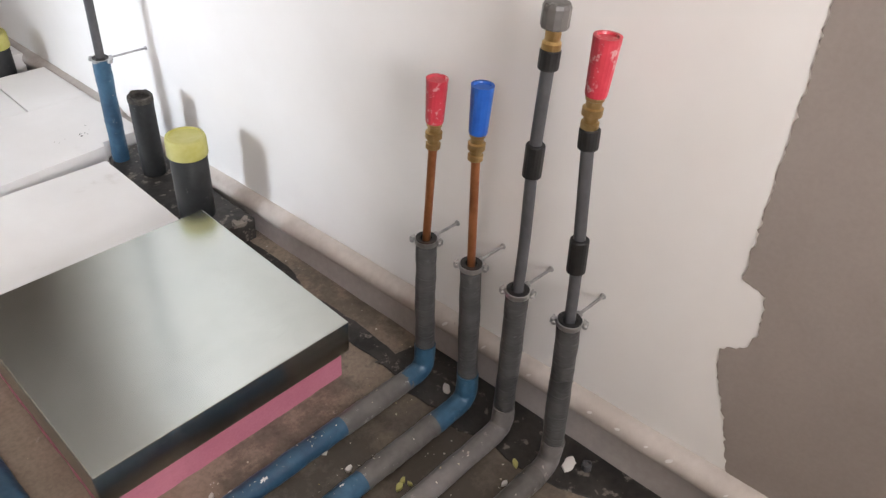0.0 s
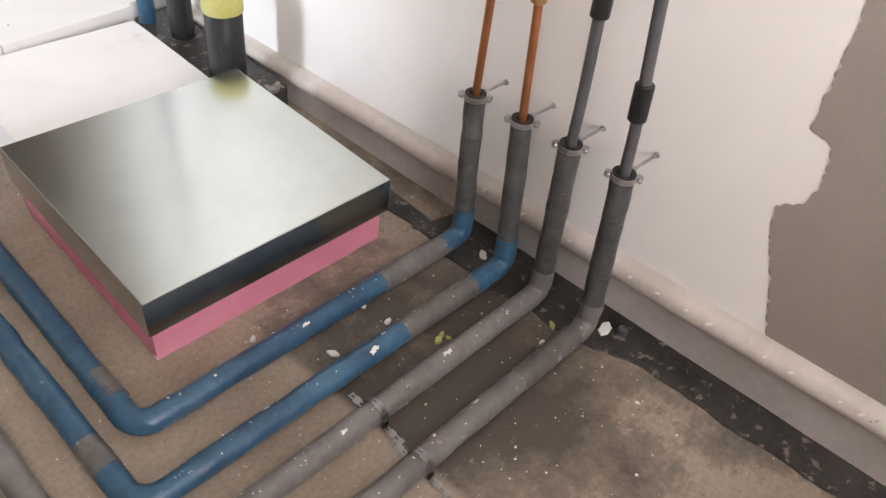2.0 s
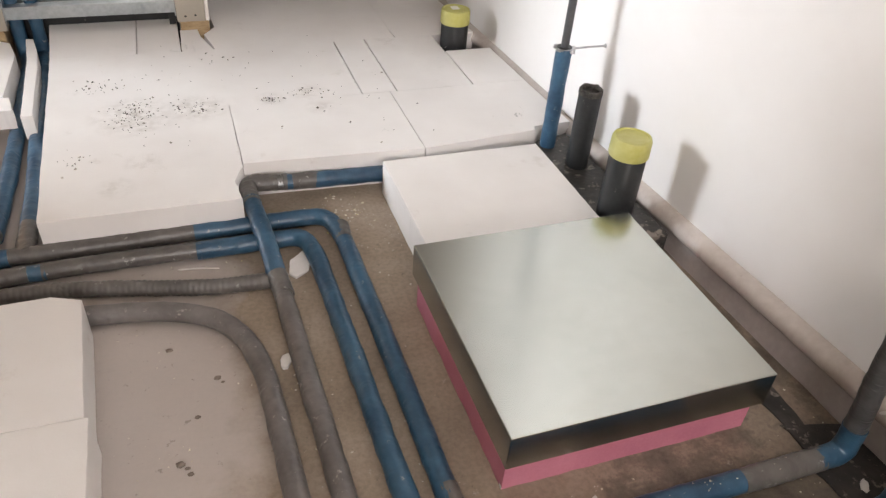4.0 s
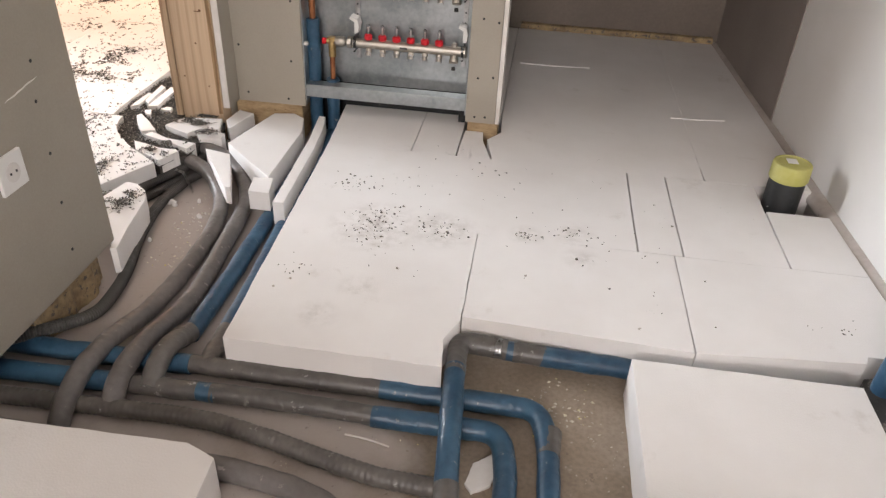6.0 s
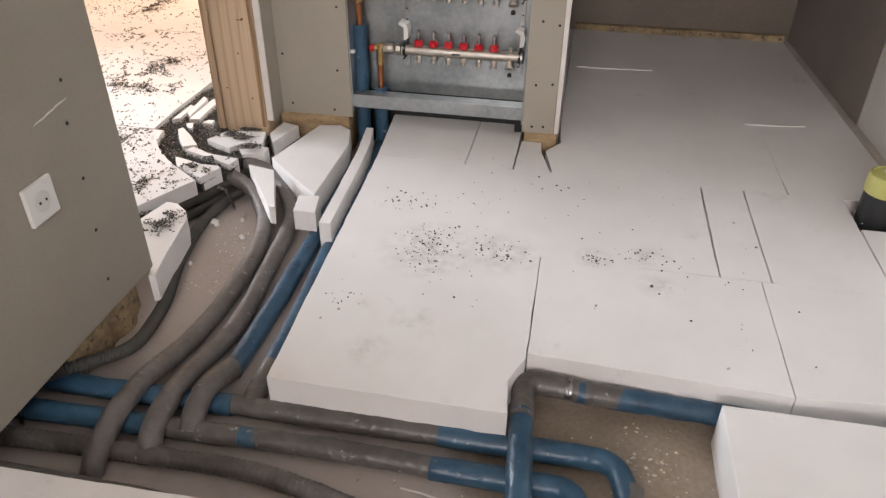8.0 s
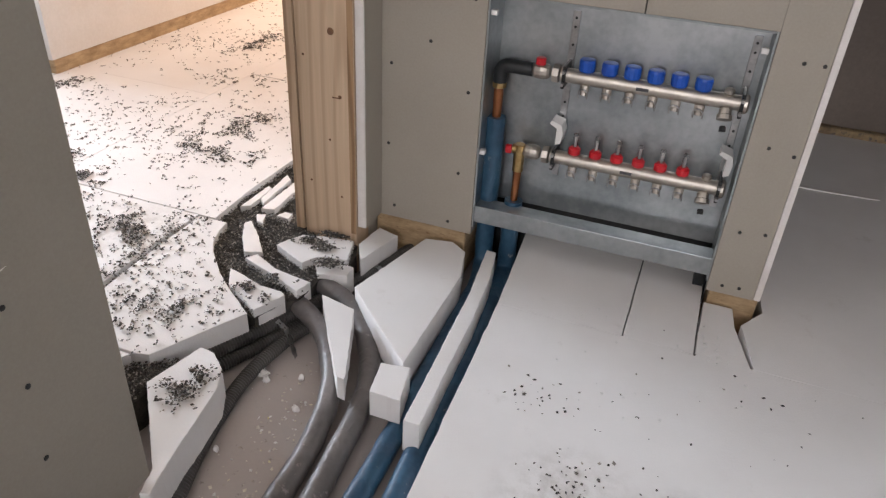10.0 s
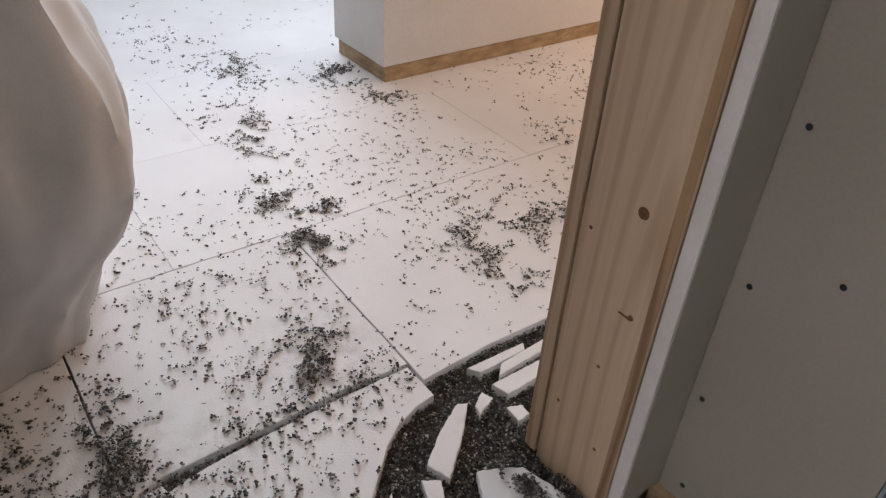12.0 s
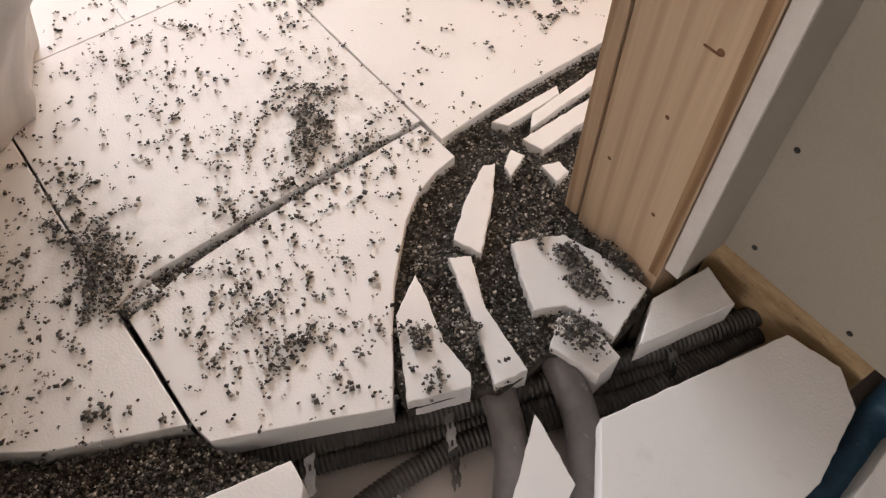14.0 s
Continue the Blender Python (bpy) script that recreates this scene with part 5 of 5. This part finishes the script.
def inside(x, y, poly):
    hit = False
    for (ax, ay), (bx, by) in zip(poly, poly[1:] + poly[:1]):
        if (ay > y) != (by > y) and x < (bx - ax) * (y - ay) / (by - ay) + ax:
            hit = not hit
    return hit


TRENCH = [(-1.405, 3.466), (-1.445, 3.47), (-1.452, 3.62), (-1.448, 3.9), (-1.237, 3.9), (-1.237, 3.55), (-1.06, 3.535), (-1.045, 3.50), (-1.035, 3.42), (-1.075, 3.36), (-1.075, 3.275), (-1.10, 3.25), (-1.128, 3.172)] + curve[1:]
GAP = [(-1.474, 2.95), (-1.45, 2.965), (-1.471, 3.048), (-1.482, 3.17), (-1.487, 3.329), (-1.486, 3.46), (-1.494, 3.46), (-1.501, 3.339), (-1.494, 3.179), (-1.492, 3.006)]
STRIP = [(-1.50, 2.44), (-1.30, 2.60), (-1.225, 2.72), (-1.19, 2.90), (-1.158, 3.02), (-1.225, 2.96), (-1.262, 2.945), (-1.335, 2.80), (-1.42, 2.688)]
solo("grit_bed", slab(TRENCH, 0.0, 0.087, 0.004, seed=80), GRIT_BED, "bed of dark grit filling the curved pipe channel", "grit", kind="stuff")
solo("grit_bed", slab(STRIP, 0.0, 0.082, 0.006, seed=81), GRIT_BED, "bed of dark grit along the board edge", "grit", kind="stuff")
solo("grit_bed", slab(GAP, 0.0, 0.08, 0.002, rough=0.0, seed=82), GRIT_BED, "dark grit fallen into the gap between boards", "grit", kind="stuff")
rng = random.Random(11)
spots, sizes = [], []


def put(x, y, z, s):
    spots.append((x, y, z))
    sizes.append(s)


def clump(x, y, z, s):
    """A crumb of a few grains stuck together."""
    put(x, y, z, s * 0.8)
    for _ in range(rng.choice((0, 1, 2, 3, 4))):
        put(x + rng.gauss(0, s), y + rng.gauss(0, s), z + rng.uniform(-0.0005, 0.0015), s * rng.uniform(0.4, 0.8))


for poly, top_z, count in ((TRENCH, 0.090, 19000), (STRIP, 0.086, 10000), (GAP, 0.092, 800)):
    xs, ys2 = [q[0] for q in poly], [q[1] for q in poly]
    made = 0
    while made < count:
        x, y = rng.uniform(min(xs), max(xs)), rng.uniform(min(ys2), max(ys2))
        if inside(x, y, poly):
            put(x, y, top_z + rng.uniform(-0.004, 0.009) + 0.007 * noise.noise((x * 14, y * 14, 0)), rng.uniform(0.0015, 0.0036))
            made += 1
# strewn over the boards: heaps and a thin scatter
HEAPS = [(-2.16, 3.50, 0.10, 0.05, 330), (-2.08, 3.585, 0.05, 0.04, 160), (-1.93, 3.50, 0.09, 0.055, 420), (-1.81, 3.98, 0.10, 0.09, 260), (-1.70, 4.06, 0.08, 0.09, 300), (-1.76, 3.84, 0.14, 0.06, 200), (-2.77, 4.03, 0.10, 0.10, 420), (-2.54, 4.08, 0.06, 0.06, 150),
         (-2.99, 3.74, 0.16, 0.07, 330), (-2.58, 3.6, 0.12, 0.08, 300), (-2.42, 3.6, 0.08, 0.06, 160), (-1.59, 3.32, 0.09, 0.09, 420), (-1.58, 2.95, 0.10, 0.05, 320), (-1.65, 3.79, 0.16, 0.05, 220), (-2.2, 4.82, 0.05, 0.18, 380), (-1.50, 2.96, 0.06, 0.06, 170),
         (-1.28, 3.10, 0.02, 0.04, 60), (-1.36, 3.07, 0.05, 0.05, 80), (-1.20, 3.18, 0.04, 0.04, 50), (-1.62, 2.80, 0.08, 0.06, 90), (-1.5, 3.1, 0.08, 0.08, 120), (-2.9, 4.4, 0.1, 0.2, 120), (-3.3, 3.6, 0.3, 0.1, 180), (-2.0, 4.4, 0.25, 0.1, 220),
         (-1.17, 3.215, 0.03, 0.02, 110), (-1.13, 3.46, 0.05, 0.014, 120), (-1.16, 3.48, 0.05, 0.012, 90), (-1.06, 3.405, 0.025, 0.012, 60), (-1.19, 3.50, 0.025, 0.012, 100), (-1.12, 3.525, 0.045, 0.008, 110), (-1.07, 3.40, 0.02, 0.02, 60), (-1.12, 2.93, 0.035, 0.035, 170), (-1.10, 2.90, 0.02, 0.05, 70), (-1.19, 3.47, 0.03, 0.02, 80), (-1.13, 3.29, 0.05, 0.016, 160), (-1.33, 3.43, 0.03, 0.035, 90), (-1.18, 3.23, 0.04, 0.025, 110)]
for hx, hy, rx, ry, n in HEAPS:
    for _ in range(int(n * 1.35)):
        x, y = rng.gauss(hx, rx * 0.62), rng.gauss(hy, ry * 0.62)
        if x > -1.0 or (y < 2.715 and x > -1.22) or (x > -1.24 and y > 3.54) or inside(x, y, TRENCH) and x < -1.24:
            continue
        if noise.noise((x * 13, y * 13, 2)) + 0.5 * noise.noise((x * 34, y * 34, 4)) < -0.02 - 0.3 * (n < 100):
            continue
        d = math.hypot((x - hx) / rx, (y - hy) / ry)
        clump(x, y, 0.1122 + rng.uniform(0, 0.006) * max(0, 1 - d), rng.uniform(0.002, 0.0058))
made = 0
while made < 9500:
    x, y = -1.25 - abs(rng.gauss(0, 0.95)), rng.uniform(2.45, 5.6)
    if x < -4.2 or inside(x, y, TRENCH) or inside(x, y, STRIP) or (x > -1.24 and y > 3.5):
        continue
    dens = 0.5 + 1.5 * noise.noise((x * 2.2, y * 2.2, 7)) + 0.8 * noise.noise((x * 7, y * 7, 3))
    made += 1
    if rng.random() < dens:
        clump(x, y, 0.1122, rng.uniform(0.0016, 0.0056))
for _ in range(1500):
    x, y = rng.uniform(-1.95, -1.16), rng.uniform(2.55, 3.46)
    if inside(x, y, TRENCH) or inside(x, y, STRIP) or (x > -1.26 and y < 2.96) or (x > -1.135 and y < 3.2) or noise.noise((x * 9, y * 9, 6)) < -0.1:
        continue
    clump(x, y, 0.1122, rng.uniform(0.002, 0.0062))
grains("grit", spots, sizes, GRIT, "dark grey grit strewn over boards and filling the channels", "grit")
# a little grit on the boards of this room
spots, sizes = [], []
for hx, hy, rx, ry, n in ((-0.372, 2.93, 0.07, 0.10, 80), (-0.19, 2.95, 0.07, 0.05, 36), (0.048, 2.966, 0.03, 0.02, 26), (0.177, 3.0, 0.06, 0.03, 22), (-0.478, 3.16, 0.06, 0.05, 26), (-0.53, 2.68, 0.06, 0.05, 14), (0.1, 2.9, 0.5, 0.35, 40), (0.8, 2.7, 0.06, 0.03, 8), (-0.2, 3.3, 0.4, 0.2, 30)):
    for _ in range(int(n * 1.3)):
        x, y = rng.gauss(hx, rx * 0.6), rng.gauss(hy, ry * 0.6)
        if x < -0.58 or y < 2.6 or y > 3.6:
            continue
        put(x, y, 0.1115, rng.uniform(0.0014, 0.0046))
grains("grit_specks", spots, sizes, GRIT, "few dark grit specks on the white boards", "grit", seed=6)
# plaster crumbs on the slab and on the pipes
spots, sizes = [], []
made = 0
while made < 1500:
    x, y = rng.uniform(-0.45, 1.0), rng.uniform(0.2, 2.6)
    if 0.22 < x < 0.85 and 1.4 < y < 2.02:
        continue
    made += 1
    if rng.random() < 0.45 + 0.5 * (x > 0.3) + noise.noise((x * 5, y * 5, 1)):
        put(x, y, 0.002, rng.uniform(0.0008, 0.0032) if rng.random() < 0.965 else rng.uniform(0.004, 0.008))
for _ in range(70):
    put(rng.gauss(0.17, 0.05), rng.gauss(2.42, 0.05), 0.002, rng.uniform(0.0015, 0.005))
for _ in range(90):
    put(rng.uniform(-1.0, -0.9), rng.uniform(2.75, 3.25), 0.002, rng.uniform(0.0015, 0.005))
for line_y, x0, x1 in ((1.313, 0.2, 0.9), (1.181, 0.12, 0.9), (1.073, 0.1, 0.9), (0.946, 0.1, 0.9)):
    for _ in range(45):
        put(rng.uniform(x0, x1), line_y + rng.gauss(0, 0.006), ZP + R - 0.001, rng.uniform(0.0012, 0.0036))
grains("plaster_crumbs", spots, sizes, CRUMB, "pale plaster crumbs strewn over slab and pipes", "crumbs", flat=0.4, seed=7)
# larger flakes


def shard(cx, cy, s, turn, seed):
    g = random.Random(seed)
    n = g.choice((6, 7, 8))
    pts = []
    for k in range(n):
        a = 2 * math.pi * (k + g.uniform(-0.25, 0.25)) / n
        r = s * g.uniform(0.75, 1.15)
        x, y = r * math.cos(a), r * 0.6 * math.sin(a)
        pts.append((cx + x * math.cos(turn) - y * math.sin(turn), cy + x * math.sin(turn) + y * math.cos(turn)))
    return slab(pts, 0.0005, 0.007, 0.0012, (g.uniform(-0.1, 0.1), g.uniform(-0.1, 0.1)), rough=0.0012, step=0.006, seed=seed)


for i, (fx, fy, s, tn) in enumerate(((0.998, 0.918, 0.028, 0.2), (0.96, 1.24, 0.02, 1.0), (0.655, 1.232, 0.014, 0.5), (0.515, 1.24, 0.016, 2.0), (0.715, 1.135, 0.01, 0.3), (-0.083, 1.88, 0.028, 1.2), (0.86, 0.985, 0.011, 0.0), (0.26, 1.45, 0.012, 0.9), (0.42, 1.37, 0.01, 0.4))):
    solo("plaster_flake", shard(fx, fy, s * 0.85, tn, 90 + i), PLASTER if i != 4 else YELLOW, "pale broken plaster flake on the slab", "flake", "plaster flakes")
for i, (fx, fy, s, tn) in enumerate(((0.70, 1.13, 0.012, 0.4), (0.915, 1.0, 0.011, 1.2), (0.72, 1.12, 0.007, 2.0))):
    solo("plastic_flake", shard(fx, fy, s, tn, 130 + i), YELLOW, "torn yellow plastic flake on the slab", "flake", "yellow flakes")


def lump(x, y, z, sx, sy, sz, seed):
    bm = bmesh.new()
    bmesh.ops.create_icosphere(bm, subdivisions=3, radius=1.0)
    for q in bm.verts:
        w = 1 + 0.35 * noise.noise(q.co * 1.6 + Vector((seed, 0, 0))) + 0.15 * noise.noise(q.co * 4 + Vector((0, seed, 0)))
        q.co = Vector((x + q.co.x * sx * w, y + q.co.y * sy * w, max(0.0008, z + q.co.z * sz * w)))
    return bm


for i, (cx, cy, r) in enumerate(((-0.317, 1.666, 0.009), (-0.305, 1.655, 0.005), (-0.23, 1.874, 0.007), (-0.278, 1.776, 0.006), (-0.324, 1.984, 0.007), (-0.30, 1.64, 0.006), (-0.22, 1.86, 0.004))):
    solo("mortar_clod", lump(cx, cy, r * 0.4, r, r * 0.7, r * 0.5, i + 3), DARK_BROWN, "small brown clod of dried mortar on the slab", "clod", "mortar clods", smooth=True)
solo("rubber_plug", lathe([(0.010, 0), (0.011, 0.002), (0.011, 0.016), (0.008, 0.018), (0.006, 0.014)], (1.012, 0.885, 0.0045), (0.1, 0.1, 1), 14), GREY_PIPE, "small grey plastic plug on the bitumen strip", "plug")
for i, (cx, cy, sx, sy) in enumerate(((-1.075, 3.10, 0.022, 0.012), (-1.05, 3.085, 0.008, 0.007), (-0.947, 3.033, 0.008, 0.006), (-1.03, 2.88, 0.006, 0.005), (-0.985, 3.12, 0.006, 0.006))):
    solo("foam_chunk", lump(cx, cy, 0.006, sx, sy, 0.009, i + 11), EPS, "torn chunk of white foam on the slab", "foam chunk", "foam chunks")
solo("cement_patch", shard(0.005, 2.21, 0.06, 1.3, 121), PLASTER, "pale cement patch on the slab between pipes", "patch", kind="structure")
# insulation crumbs near the cabinet and on the boards
spots, sizes = [], []
for hx, hy, rx, ry, n in ((-0.17, 3.45, 0.06, 0.05, 40), (0.6, 3.2, 0.25, 0.15, 24), (0.365, 2.69, 0.02, 0.02, 6), (-0.35, 3.3, 0.2, 0.15, 26), (-0.95, 3.0, 0.07, 0.2, 40), (-1.08, 3.1, 0.03, 0.05, 10), (0.95, 2.9, 0.02, 0.2, 14)):
    for _ in range(n):
        x, y = rng.gauss(hx, rx * 0.6), rng.gauss(hy, ry * 0.6)
        put(x, y, 0.111 if -0.6 < x < 0.9 and y < 3.63 else 0.004, rng.uniform(0.0012, 0.0045))
grains("foam_crumbs", spots, sizes, WHITE_PLASTIC, "white foam crumbs on boards and slab", "crumbs", seed=8)

# a pale splinter on the slab by the pipes
solo("wood_splinter", tube([(-0.29, 2.268, 0.0035), (-0.24, 2.262, 0.005), (-0.19, 2.25, 0.0035)], 0.0022, 0.02, 6, 0.01, 0.0006), GYPSUM_EDGE, "thin pale wood splinter lying on the slab", "splinter")
# paint dabs on the pipes
for i, (dx, dy, ang, s) in enumerate(((0.56, 1.181, 0.5, 0.012), (0.60, 1.181, -0.3, 0.007), (0.50, 1.313, 0.4, 0.009), (0.33, 1.181, -0.6, 0.007), (0.40, 1.074, 0.3, 0.008), (0.28, 0.948, -0.4, 0.01), (0.66, 1.074, 0.1, 0.012), (0.62, 0.947, -0.5, 0.008), (0.44, 1.313, -0.7, 0.006))):
    bm = bmesh.new()
    n = 18
    ring = []
    for k in range(n):
        a = 2 * math.pi * k / n
        q = s * 0.7 * (1 + 1.1 * noise.noise((math.cos(a) * 3 + i * 3, math.sin(a) * 3, 1)))
        th = ang + q * 0.6 * math.sin(a) / R
        ring.append(bm.verts.new((dx + q * 1.3 * math.cos(a), dy - math.sin(th) * (R + 0.0012), ZP + math.cos(th) * (R + 0.0012))))
    mid = bm.verts.new((dx, dy - math.sin(ang) * (R + 0.0026), ZP + math.cos(ang) * (R + 0.0026)))
    for k in range(n):
        bm.faces.new((ring[k], ring[(k + 1) % n], mid))
    solo("paint_dab", bm, PLASTER, "dried white plaster dab on the pipe wrapping", "dab", "plaster dabs", smooth=True)
